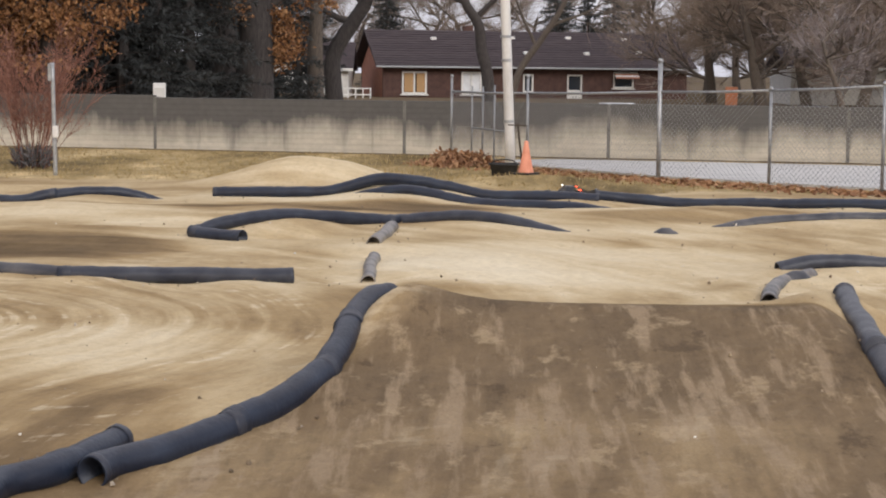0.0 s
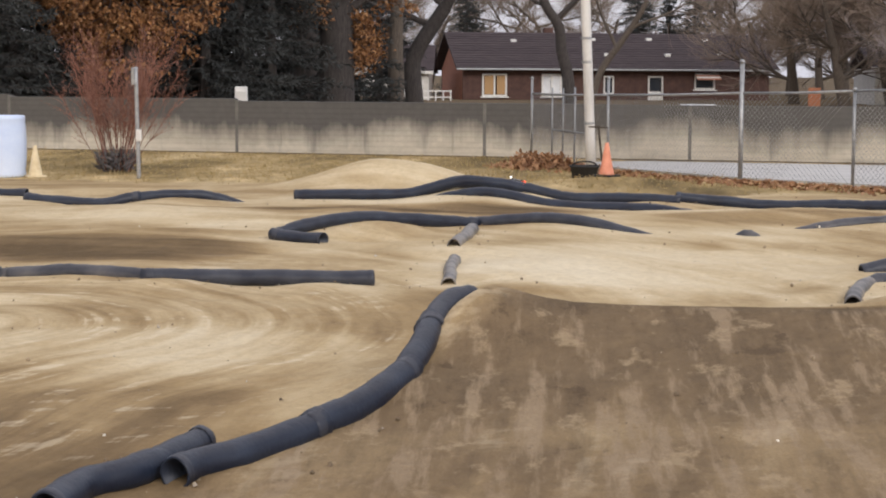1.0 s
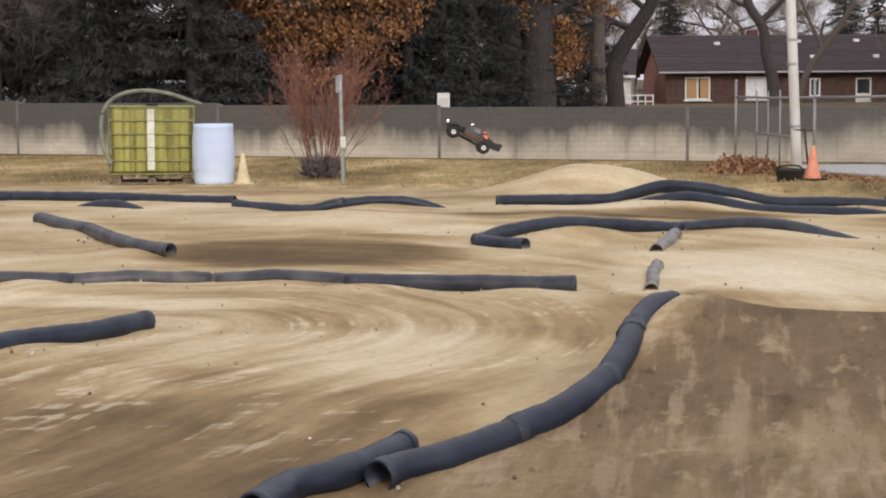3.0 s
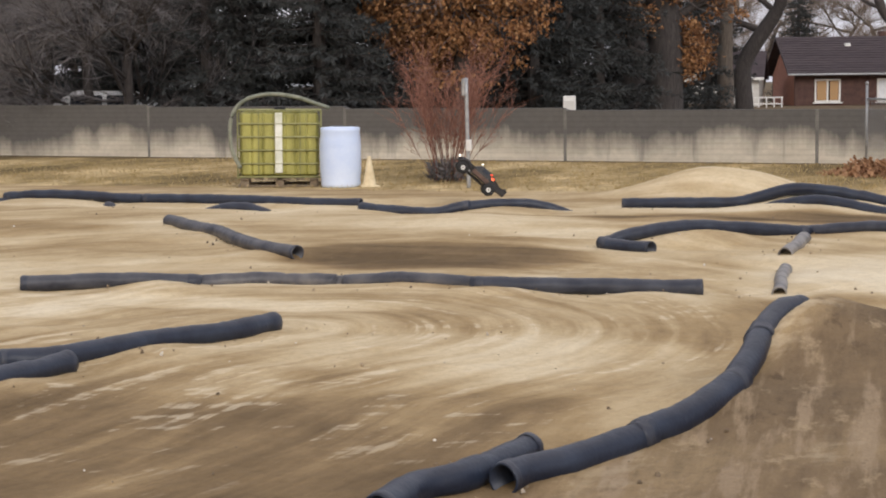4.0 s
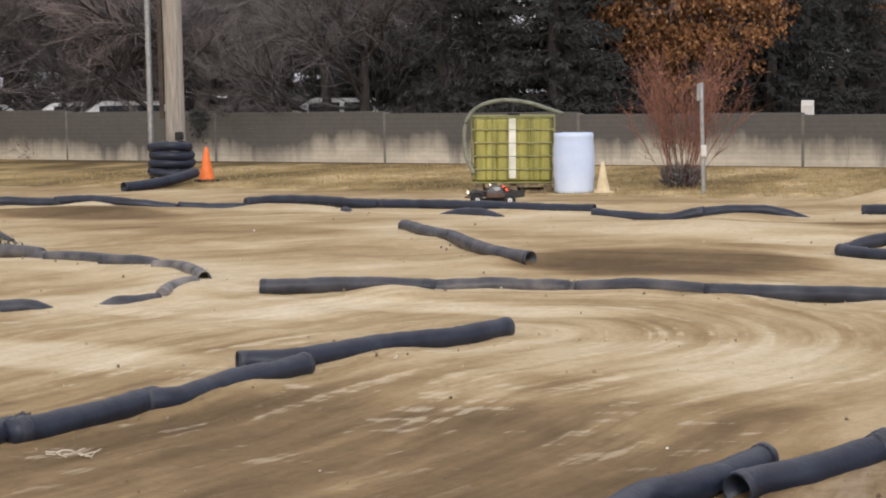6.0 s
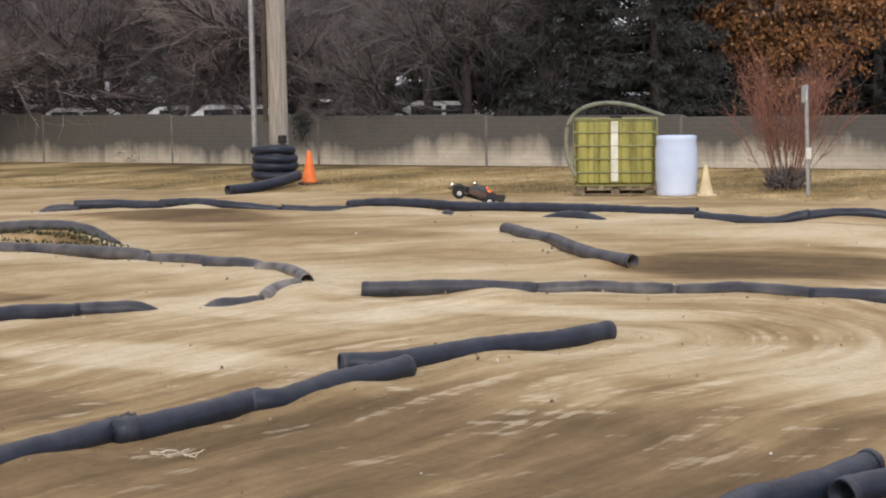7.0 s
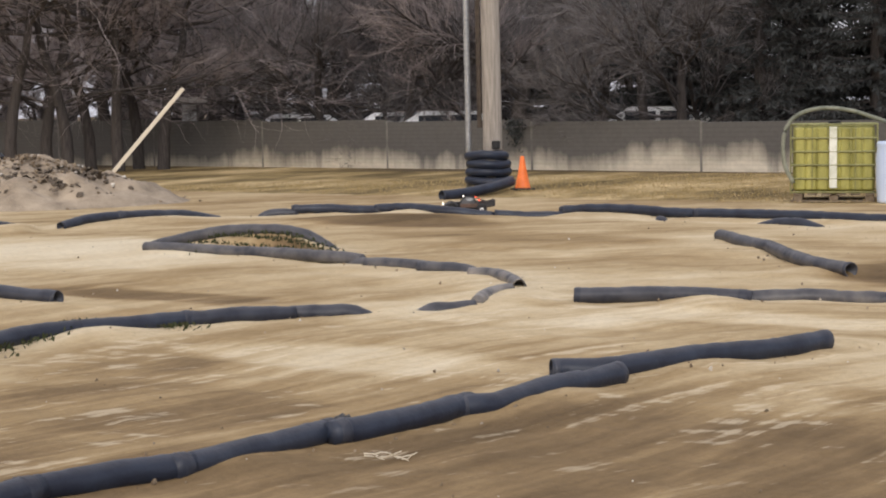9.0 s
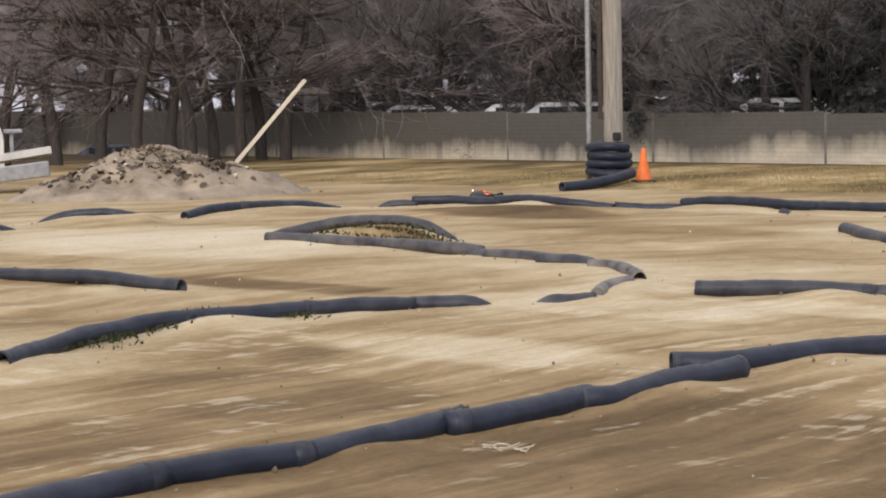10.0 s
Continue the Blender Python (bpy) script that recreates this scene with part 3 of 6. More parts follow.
# the row along the far side of the track
drain_pipe(0.06, 0.35, [(-17.42, 15.60, 0.250), (-17.17, 15.81, 0.345), (-16.82, 16.08, 0.373), (-16.30, 16.48, 0.395)])
drain_pipe(0.066, 0.2, [(-15.87, 16.81, 0.300), (-15.84, 17.27, 0.353), (-15.79, 17.88, 0.377)])
drain_pipe(0.055, 0.3, [(-15.79, 17.88, 0.377), (-15.71, 18.61, 0.358), (-15.51, 19.61, 0.300)])
drain_pipe(0.045, 0.4, [(-15.05, 19.93, 0.290), (-14.80, 20.08, 0.300), (-14.64, 20.19, 0.302)])
drain_pipe(0.066, 0.2, [(-14.59, 20.23, 0.328), (-14.17, 20.49, 0.326), (-13.80, 20.58, 0.312), (-13.52, 20.66, 0.292)])
drain_pipe(0.066, 0.15, [(-13.47, 20.66, 0.322), (-12.96, 20.66, 0.341), (-12.41, 20.66, 0.303), (-11.88, 20.93, 0.226)])
drain_pipe(0.062, 0.2, [(-11.74, 21.00, 0.250), (-11.38, 21.16, 0.216), (-10.93, 21.37, 0.220)])
drain_pipe(0.068, 0.1, [(-10.93, 21.38, 0.290), (-10.18, 21.31, 0.317), (-9.5, 21.22, 0.292), (-8.87, 21.12, 0.279)])
drain_pipe(0.068, 0.1, [(-8.87, 21.12, 0.279), (-7.62, 20.88, 0.290), (-6.43, 20.60, 0.277), (-5.86, 20.54, 0.273)])
drain_pipe(0.052, 0.4, [(-9.45, 21.10, 0.225), (-9.36, 21.02, 0.200), (-9.26, 20.95, 0.180)])
drain_pipe(0.056, 0.2, [(-7.78, 20.23, 0.250), (-7.34, 20.13, 0.258), (-6.84, 20.01, 0.262)])
drain_pipe(0.068, 0.15, [(-5.75, 20.10, 0.262), (-5.49, 20.04, 0.236), (-4.84, 20.02, 0.212), (-4.49, 20.11, 0.280)])
drain_pipe(0.062, 0.15, [(-4.49, 20.11, 0.280), (-4.04, 20.20, 0.306), (-3.59, 20.29, 0.281), (-3.18, 20.35, 0.234)])
drain_pipe(0.062, 0.45, [(2.53, 13.16, 0.164), (2.65, 13.24, 0.182), (2.78, 13.31, 0.196)])
drain_pipe(0.040, 0.6, [(-4.20, 13.40, 0.165), (-4.02, 13.41, 0.163), (-3.80, 13.40, 0.166)])
drain_pipe(0.036, 0.6, [(-9.70, 14.38, 0.235), (-9.50, 14.32, 0.226), (-9.30, 14.27, 0.226)])

for index in range(len(SPECS)):
    lay_pipe(index)


# ---- the ground: one sheet, from the camera's feet to the horizon ----
def step(a, b, v):
    t = np.clip((v - a) / (b - a), 0, 1)
    return t * t * (3 - 2 * t)


MOUNDS = [  # x, y, half width, half depth, height, turn
    (-1.55, 22.6, 1.0, 0.75, 0.31, 0), (-2.3, 22.5, 0.9, 0.7, 0.10, 0), (-12.5, 19.2, 1.7, 0.8, 0.09, 33), (-12.6, 21.75, 1.3, 0.5, -0.06, 33), (-14.3, 21.6, 1.3, 0.6, -0.12, 33), (-6.3, 21.15, 1.9, 0.5, -0.11, 17), (1.2, 23.9, 0.75, 0.5, 0.09, 0),
    (-14.5, 26.0, 1.4, 1.0, 0.05, -20), (-4.0, 18.6, 1.1, 0.6, 0.05, 0), (-1.2, 18.3, 1.6, 0.7, 0.07, 0), (2.6, 18.7, 1.6, 0.6, 0.09, 0),
    (0.1, 13.9, 0.7, 1.4, 0.06, 0), (-11.2, 15.0, 1.1, 0.45, 0.08, 0), (-6.5, 20.4, 2.2, 0.5, 0.05, 10), (-3.6, 16.6, 0.9, 0.4, 0.05, 0), (1.0, 21.9, 1.5, 0.6, -0.19, 0),
]


def level(x, y):
    """Height of the graded ground, before the pipes are bedded in."""
    r = np.hypot(x, y)
    z = np.clip(0.019 * (r - 7), 0, 0.25)
    # the take-off ramp
    left, right = -1.43 + (np.clip(r, 7.1, 9.5) - 7.1) * 0.52, 2.05 - 0.0 * r
    side = step(-0.30, 0.12, x - left) * (1 - step(-0.1, 0.55, x - right))
    face = np.clip((r - 6.9) / 2.5, 0, 1) ** 1.15
    z = z + 0.415 * side * face * (1 - step(9.42, 11.3, r))
    for mx, my, w, d, h, turn in MOUNDS:
        c, s = math.cos(radians(turn)), math.sin(radians(turn))
        u, v = ((x - mx) * c + (y - my) * s) / w, (-(x - mx) * s + (y - my) * c) / d
        z = z + h * np.exp(-(np.abs(u) ** 2.6 + np.abs(v) ** 2.2))
    return z


def drift(q):
    """How far the dirt has crept up the side of a pipe, unevenly along it."""
    n = noise.noise(q * 1.6 + Vector((7, 1, 3))) + 0.5 * noise.noise(q * 4.5)
    return 0.02 + (0.09 if q.length > 14 else 0.21 if q.y > 7.9 or q.x < -4 else 0.06) * max(0.0, n + 0.04)


BED = np.array([(*q.xy, q.z - rad + (0.55 * rad if caked else 0.0) + min((1.25 if rad > 0.06 else 0.5) * rad, drift(q))) for path, rad, caked in LAID for q in path[::3]])
BED_RISE = BED[:, 2] - level(BED[:, 0], BED[:, 1])


def height(x, y):
    """Height of the ground, raised or lowered to meet the pipes."""
    x, y = np.atleast_1d(np.asarray(x, float)), np.atleast_1d(np.asarray(y, float))
    z = level(x, y)
    near = np.where((np.hypot(x, y) > 4) & (np.hypot(x, y) < 24.5))[0]
    for k in range(0, len(near), 4000):
        i = near[k:k + 4000]
        d2 = (x[i, None] - BED[:, 0]) ** 2 + (y[i, None] - BED[:, 1]) ** 2
        w = np.exp(-d2 / 0.05)
        far = np.exp(-d2.min(1) / (0.16 + 0.0006 * (x[i] ** 2 + y[i] ** 2)))
        z[i] += far * (w * BED_RISE).sum(1) / (w.sum(1) + 1e-9) * (w.sum(1) > 1e-8)
    return z


def z_at(x, y):
    return float(height(x, y)[0])


def wall_line(x):
    return 31.6 - 0.22 * x


# damp soil, plus shade painted on the berm face at (-12.3, 18.9)
DAMP_SHADE = [  # x, y, half width, half depth, strength
    (-3.8, 15.3, 1.5, 0.9, 1.0), (-1.2, 18.9, 1.8, 0.7, 0.9), (-12.3, 18.9, 1.7, 0.65, 1.0), (-9.9, 11.6, 1.3, 0.35, 0.8),
    (-6.3, 15.6, 1.4, 0.5, 0.25), (-3.3, 7.4, 1.9, 1.4, 0.75), (-5.6, 10.2, 1.2, 0.5, 0.25),
]
# nearer and smaller spots; (0.2, 12.9) paints the bowl's shaded crescent
DAMP_SHADE += [
    (0.3, 6.6, 2.0, 0.9, 0.35), (2.6, 18.2, 1.5, 0.5, 0.55), (-9.6, 17.4, 2.0, 0.6, 0.4), (-6.6, 7.5, 1.1, 0.9, 0.5), (-8.0, 8.6, 1.1, 0.7, 0.25),
    (0.2, 12.9, 0.8, 0.25, 0.4), (-13.0, 11.0, 2.2, 0.5, 0.6), (-0.3, 17.6, 0.8, 0.4, 0.4), (-11.3, 14.85, 0.85, 0.22, 1.0), (-4.5, 5.6, 3.5, 1.6, 0.6), (-5.9, 5.8, 1.5, 1.2, 0.6), (-1.7, 7.6, 1.0, 1.1, 0.55), (1.3, 7.0, 2.4, 0.8, 0.75), (-2.0, 8.5, 0.8, 0.8, 0.55), (-0.2, 7.3, 0.9, 0.8, 0.35),
]
# pale dirt; the spot at (-1.7, 22.4) paints the far mound as lit
PALE = [
    (1.0, 14.4, 1.9, 1.6, 1.0), (-13.6, 14.3, 2.6, 1.8, 1.0), (-2.2, 10.4, 1.3, 0.8, 0.5), (-6.7, 11.7, 1.6, 0.5, 0.7), (-4.6, 18.4, 2.0, 0.6, 0.6),
    (-8.8, 20.6, 3.0, 0.7, 0.4), (-2.6, 17.2, 0.9, 0.5, 0.7), (-6.5, 9.5, 1.2, 0.5, 0.8), (-4.7, 12.2, 1.6, 0.3, 0.7), (2.2, 11.6, 1.0, 0.7, 0.5), (-1.7, 22.4, 1.5, 0.9, 0.3),
]


def make_ground():
    ang = np.concatenate([np.arange(-17, 52, 0.14), np.arange(52, 343, 3.0)])
    rad = [0.3, 1, 2, 3, 3.8]
    while rad[-1] < 42:
        rad.append(rad[-1] * 1.0052)
    while rad[-1] < 3500:
        rad.append(rad[-1] * 1.3)
    a, r = np.meshgrid(np.radians(ang), np.array(rad))
    x, y = (-np.sin(a) * r).ravel(), (np.cos(a) * r).ravel()
    z = height(x, y)
    deg = np.degrees(a).ravel()
    rr = r.ravel()
    for i in np.where((deg < 51) & (rr > 4) & (rr < 31))[0]:
        q = Vector((x[i], y[i], 0))
        lump = 0.011 + 0.020 * min(1, max(0, (rr[i] - 10) / 3)) * min(1, max(0, (21.2 - rr[i]) / 2))
        z[i] += lump * (noise.noise(q * 0.8) + 0.6 * noise.noise(Vector((q.x * 1.4, q.y * 3.2, 9)))) + 0.007 * noise.noise(Vector((q.x * 1.6, q.y * 4.5, 3))) + 0.004 * noise.noise(q * 9)
    na, nr = len(ang), len(rad)
    idx = np.arange(na * nr).reshape(nr, na)
    nxt = np.roll(idx, -1, 1)
    faces = np.stack([idx[:-1], nxt[:-1], nxt[1:], idx[1:]], -1).reshape(-1, 4)
    me = bpy.data.meshes.new("ground")
    verts = np.stack([x, y, z], -1)
    hub = len(verts)
    me.from_pydata(np.vstack([verts, [[0, 0, 0]]]).tolist(), [], faces.tolist() + [[hub, int(idx[0, (k + 1) % na]), int(idx[0, k])] for k in range(na)])
    me.materials.append(M["ground"])

    def put(name, v, most=1):
        me.attributes.new(name, "FLOAT", "POINT").data.foreach_set("value", np.append(np.clip(v, 0, most), 0).astype(np.float32))

    def spots(rows):
        v = 0 * x
        for cx, cy, w, d, s in rows:
            u = ((x - cx) / w) ** 2 + ((y - cy) / d) ** 2
            v = np.maximum(v, s * (1 - step(0.35, 1.5, u)))
        return v
    line = np.array(spline([(-3.76, 11.06, 0), (-4.23, 10.24, 0), (-4.55, 9.4, 0), (-4.75, 8.1, 0), (-5.1, 6.9, 0), (-5.6, 4.7, 0), (-6.2, 1.0, 0)], 0.25))[:, :2]
    apart = np.concatenate([np.sqrt(((x[k:k + 5000, None] - line[:, 0]) ** 2 + (y[k:k + 5000, None] - line[:, 1]) ** 2).min(1)) for k in range(0, len(x), 5000)])
    put("across", np.where(apart > 3, 3 + (apart - 3) * 0.45, apart), 1e4)
    left, right = -1.43 + (np.clip(rr, 7.1, 9.5) - 7.1) * 0.52, 2.1
    face = step(-0.05, 0.35, x - left) * (1 - step(-0.1, 0.3, x - right)) * step(7.3, 8.3, rr) * (1 - step(9.55, 9.68, rr))
    put("face", step(-0.1, 0.3, x - left) * (1 - step(0.0, 0.5, x - right)) * step(6.4, 7.4, rr) * (1 - step(9.4, 9.6, rr)))
    # damp clay and painted-in shading together darken the whole ramp face
    put("damp_shade", np.maximum(spots(DAMP_SHADE), 1.0 * face))
    verge = 0 * x                          # loose pale dust by the pipes off the racing line, berms painted as lit
    track = np.where((rr > 6) & (rr < 25) & (deg < 51))[0]
    for k in range(0, len(track), 4000):
        i = track[k:k + 4000]
        d2 = ((x[i, None] - BED[:, 0]) ** 2 + (y[i, None] - BED[:, 1]) ** 2).min(1)
        verge[i] = 0.55 * np.exp(-d2 / (0.04 + 0.0009 * rr[i] ** 2)) * step(9, 13, rr[i])
    put("pale", np.maximum(spots(PALE), verge * (1 - spots(DAMP_SHADE))))
    put("streak", step(6.5, 9, rr) * (1 - step(13, 16, rr)) * (1 - face) * 0.9)
    edge = 22.75 - 0.15 * x
    put("grass", step(-0.9, 0.9, y - edge) * (1 - step(19.0, 20.5, -x) * (1 - step(24.5, 26, y))) * (1 - 1.0 * np.exp(-(((x + 1.7) / 1.5) ** 4 + ((y - 22.5) / 0.9) ** 4))))
    put("bare", 1 - step(0.25, 0.8 + 0.05 * np.clip(-x - 8, 0, 60) + 0.3 * np.clip(-x - 18, 0, 60), wall_line(x) - y))
    ob = smooth(new("ground", me))
    me.update()
    return tagged(ob, "dry tan dirt track with damp and shaded brown patches and a dead lawn", "ground", kind="structure")


make_ground()


# ---- concrete boundary wall, panel by panel ----
def boundary_wall():
    wall = new("wall_north")
    tagged(wall, "low grey-buff precast concrete wall streaked with black stains", "wall", kind="structure")
    joints = [16.0, 11.4, 6.9, 2.9, -0.7, -5.35] + [-5.35 - 4.6 * k for k in range(1, 13)]
    turn = math.atan(-0.22)
    for a, b in zip(joints, joints[1:]):
        top = 1.2 + 0.0115 * max(0, -(a + b) / 2 - 4)
        long = (a - b) / math.cos(turn)
        cx = (a + b) / 2
        ob = part("panel", box(long - 0.05, 0.16, top + 0.3, bevel=0.012), "wall", wall)
        ob.matrix_basis = pose(cx, wall_line(cx) + 0.09, (top - 0.3) / 2, 0, 0, math.degrees(turn))
    for a in joints:
        top = 1.2 + 0.0115 * max(0, -a - 4)
        ob = part("joint_post", box(0.065, 0.18, top + 0.3, bevel=0.01), "joint_dark", wall)
        ob.matrix_basis = pose(a, wall_line(a) + 0.10, (top - 0.31) / 2, 0, 0, math.degrees(turn))


boundary_wall()


# ---- things along the far side ----
def pole(name, x, y, top, r0, r1, material, lean=(0, 0), label="", category=""):
    z0 = z_at(x, y) - 0.1
    path = [Vector((x + lean[0] * t, y + lean[1] * t, z0 + (top - z0) * t)) for t in (0, 0.1, 0.25, 0.4, 0.55, 0.7, 0.85, 1)]
    ob = smooth(part(name, sweep(path, [r0 + (r1 - r0) * t for t in (0, 0.1, 0.25, 0.4, 0.55, 0.7, 0.85, 1)], 16), material))
    return tagged(ob, label, category)


white_pole = pole("light_pole", 1.0, 26.2, 7.5, 0.075, 0.062, "pale_coat", (-0.34, 0), "slender white-painted pole with flaking paint beside a traffic cone", "pole")
for z, w in ((1.9, 0.078), (2.25, 0.08), (1.0, 0.08)):
    bm = sweep([Vector((0.93 - 0.047 * (z - 1.5), 26.2, z - 0.02)), Vector((0.93 - 0.047 * (z - 1.5), 26.2, z + 0.02))], w, 16)
    part("band", bm, "galvanised", white_pole, "steel band round the pole")
wood_pole = pole("utility_pole", -15.22, 27.0, 9.5, 0.17, 0.15, "timber_pole", (0.0, 0), "weathered grey wooden utility pole with a dark strip for shade", "utility pole")
conduit = pole("conduit_pole", -15.62, 26.85, 9.5, 0.052, 0.05, "galvanised", (0.0, 0), "thin grey metal pole standing close to a wooden pole", "pole")
# dark strip added along the pole's left edge in place of its shading
part("strip", box(0.09, 0.03, 6.5, (-15.44, 26.94, 4.6), 0.008), "dark_steel", wood_pole, "dark strip standing in for shade on the pole")
part("clamp", box(0.12, 0.12, 0.14, (-15.05, 26.82, 1.05), 0.02), "rubber", wood_pole, "black clip on the pole")
bush_post = pole("sign_post", -5.33, 24.2, 1.79, 0.030, 0.028, "galvanised", (-0.03, 0), "thin grey metal post with a small box, beside a bush", "post")
part("box", box(0.075, 0.06, 0.16, (-5.315, 24.15, 0.85), 0.012), "pale_coat", bush_post, "pale junction box")
part("bracket", box(0.05, 0.05, 0.24, (-5.39, 24.17, 1.66), 0.01), "galvanised", bush_post)


def cone(x, y, h, material, label, lean=0):
    base = new("traffic_cone")
    base.matrix_basis = pose(x, y, z_at(x, y) + 0.004, 0, lean, random.uniform(0, 60))
    tagged(base, label, "traffic cone")
    w = h * 0.6
    part("base", box(w, w, h * 0.06, (0, 0, h * 0.03), h * 0.02), "rubber" if material != "cone_cream" else material, base)
    body = [(h * 0.235, h * 0.06), (h * 0.225, h * 0.09), (h * 0.14, h * 0.5), (h * 0.06, h * 0.97), (h * 0.05, h)]
    smooth(part("body", lathe(body, 24), material, base))


cone(1.12, 24.05, 0.46, "cone_faded", "faded salmon-orange traffic cone on the dry grass beside a white pole")
cone(-14.2, 26.2, 0.57, "cone_orange", "bright orange traffic cone on a black base beside stacked pipe")
cone(-6.8, 24.27, 0.44, "cone_cream", "sun-bleached cream traffic cone beside a white barrel")


def pole_foot():
    foot = new("bucket")
    foot.matrix_basis = pose(0.86, 25.2, z_at(0.86, 25.2) - 0.01)
    tagged(foot, "squat black plastic tub at the foot of a white pole", "tub")
    smooth(part("tub", lathe([(0.17, 0), (0.20, 0.16), (0.225, 0.17), (0.225, 0.19), (0.2, 0.19), (0.17, 0.05)], 20), "rubber", foot))
    part("handle", sweep(spline([(-0.2, 0, 0.17), (-0.1, -0.1, 0.24), (0.1, -0.1, 0.24), (0.2, 0, 0.17)], 0.05), 0.012, 6), "rubber", foot)
    stake = part("stake", sweep([(0.3, 0.35, 0), (0.24, 0.3, 0.4), (0.2, 0.3, 0.76)], 0.018, 6), "dark_steel")
    stake.matrix_basis = pose(0.86, 25.2, z_at(0.86, 25.2) - 0.02)
    bar = part("crossbar", sweep([(0.06, 0.3, 0.74), (0.34, 0.3, 0.73)], 0.012, 6), "dark_steel", stake)
    tagged(stake, "rusty dark metal stake standing in the grass", "stake")


pole_foot()


def coil_stack():
    """Rings of drain pipe stacked round the wooden pole."""
    rng = random.Random(5)
    z0 = z_at(-15.0, 26.5) - 0.01
    for k in range(4):
        r = 0.34 - 0.005 * k
        path = [Vector((r * math.cos(a), r * math.sin(a) * 0.95, 0.012 * math.sin(2 * a + k))) for a in np.linspace(0, 2 * math.pi, 49)[:-1]]
        bm = bmesh.new()
        sweep(path + [path[0], path[1]], [0.078 * (1 + 0.03 * math.sin(i * 0.8 + k)) for i in range(50)], 14, bm)
        ob = smooth(part("pipe_coil", bm, "pipe"))
        ob.data.attributes.new("dust", "FLOAT", "POINT").data.foreach_set("value", [0.05] * len(ob.data.vertices))
        ob.matrix_basis = pose(-15.12 + rng.uniform(-0.03, 0.03), 26.62 + rng.uniform(-0.02, 0.02), z0 + 0.16 + 0.145 * k, rng.uniform(-2, 2), rng.uniform(-2, 2), k * 50)
        tagged(ob, "coil of blue-black drain pipe stacked round a wooden pole", "pipe coil", "coils round the wooden pole")
    tail = smooth(part("pipe_coil", sweep(spline([(-14.57, 24.15, 0.311), (-14.39, 24.60, 0.333), (-14.26, 25.25, 0.392), (-14.27, 25.93, 0.462)], 0.05), 0.085, 14, hollow=0.2), "pipe"))
    tail.data.attributes.new("dust", "FLOAT", "POINT").data.foreach_set("value", [0.08] * len(tail.data.vertices))
    tagged(tail, "loose bent length of blue-black drain pipe leaning on a stack", "pipe coil", "coils round the wooden pole")


coil_stack()


def water_tote():
    """Caged bulk container with a hose looped over it."""
    x, y = -8.3, 24.75
    tote = new("water_tote")
    tote.matrix_basis = pose(x, y, z_at(x, y) - 0.005, 0, 0.6, 17.5)
    tagged(tote, "algae-stained yellow-green caged water tote on a pallet", "water tote")
    W, D, H, Z = 1.20, 1.0, 0.99, 0.13
    bm = box(W - 0.06, D - 0.06, H - 0.04, (0, 0, Z + H / 2), 0.07)
    smooth(part("tank", bm, "tote_plastic", tote))
    for i in range(7):
        w = (W - 0.1) / 7
        b = box(w * 0.86, 0.05, H - 0.1, (-W / 2 + 0.05 + w * (i + 0.5), -D / 2 + 0.035, Z + H / 2), 0.022)
        part("tank_rib", b, "tote_plastic", tote)
    part("level_strip", box(0.105, 0.02, H - 0.12, (-0.01, -D / 2 - 0.002, Z + H / 2 + 0.02), 0.006), "label_white", tote, "pale vertical level strip")
    for k in range(6):
        z = Z + 0.02 + k * (H - 0.03) / 5
        ring = [(-W / 2, -D / 2, z), (W / 2, -D / 2, z), (W / 2, D / 2, z), (-W / 2, D / 2, z)]
        bm = bmesh.new()
        for a, b in zip(ring, ring[1:] + ring[:1]):
            sweep([a, b], 0.014, 8, bm)
        part("cage_bar", bm, "cage", tote)
    for i in range(5):
        for sy in (-1, 1):
            xx = -W / 2 + i * W / 4
            part("cage_upright", sweep([(xx, sy * (D / 2 + 0.004), Z), (xx, sy * (D / 2 + 0.004), Z + H)], 0.006 if i in (1, 2, 3) else 0.013, 8), "cage", tote)
    for yy in (-0.42, 0, 0.42):
        part("pallet_runner", box(W, 0.1, 0.025, (0, yy, 0.018), 0.005), "pallet", tote)
        for xx in (-0.5, 0, 0.5):
            part("pallet_block", box(0.12, 0.1, 0.075, (xx, yy, 0.068), 0.005), "pallet", tote)
    for xx in np.linspace(-0.5, 0.5, 6):
        part("pallet_board", box(0.13, D, 0.022, (xx, 0, 0.117), 0.004), "pallet", tote)
    lid = smooth(part("lid", lathe([(0.09, Z + H - 0.02), (0.09, Z + H + 0.03), (0.07, Z + H + 0.035)], 20), "rubber", tote))
    hose = smooth(part("hose", sweep(spline([(-0.56, -0.56, 0.28), (-0.68, -0.57, 0.55), (-0.70, -0.57, 0.9), (-0.62, -0.56, 1.14), (-0.42, -0.54, 1.29), (-0.1, -0.5, 1.345), (0.25, -0.42, 1.30), (0.55, -0.3, 1.20), (0.72, -0.2, 1.14)], 0.04), 0.030, 10, hollow=0.05), "hose"))
    hose.matrix_basis = tote.matrix_basis.copy()
    tagged(hose, "grey-green ribbed hose arching over a water tote", "hose")


water_tote()


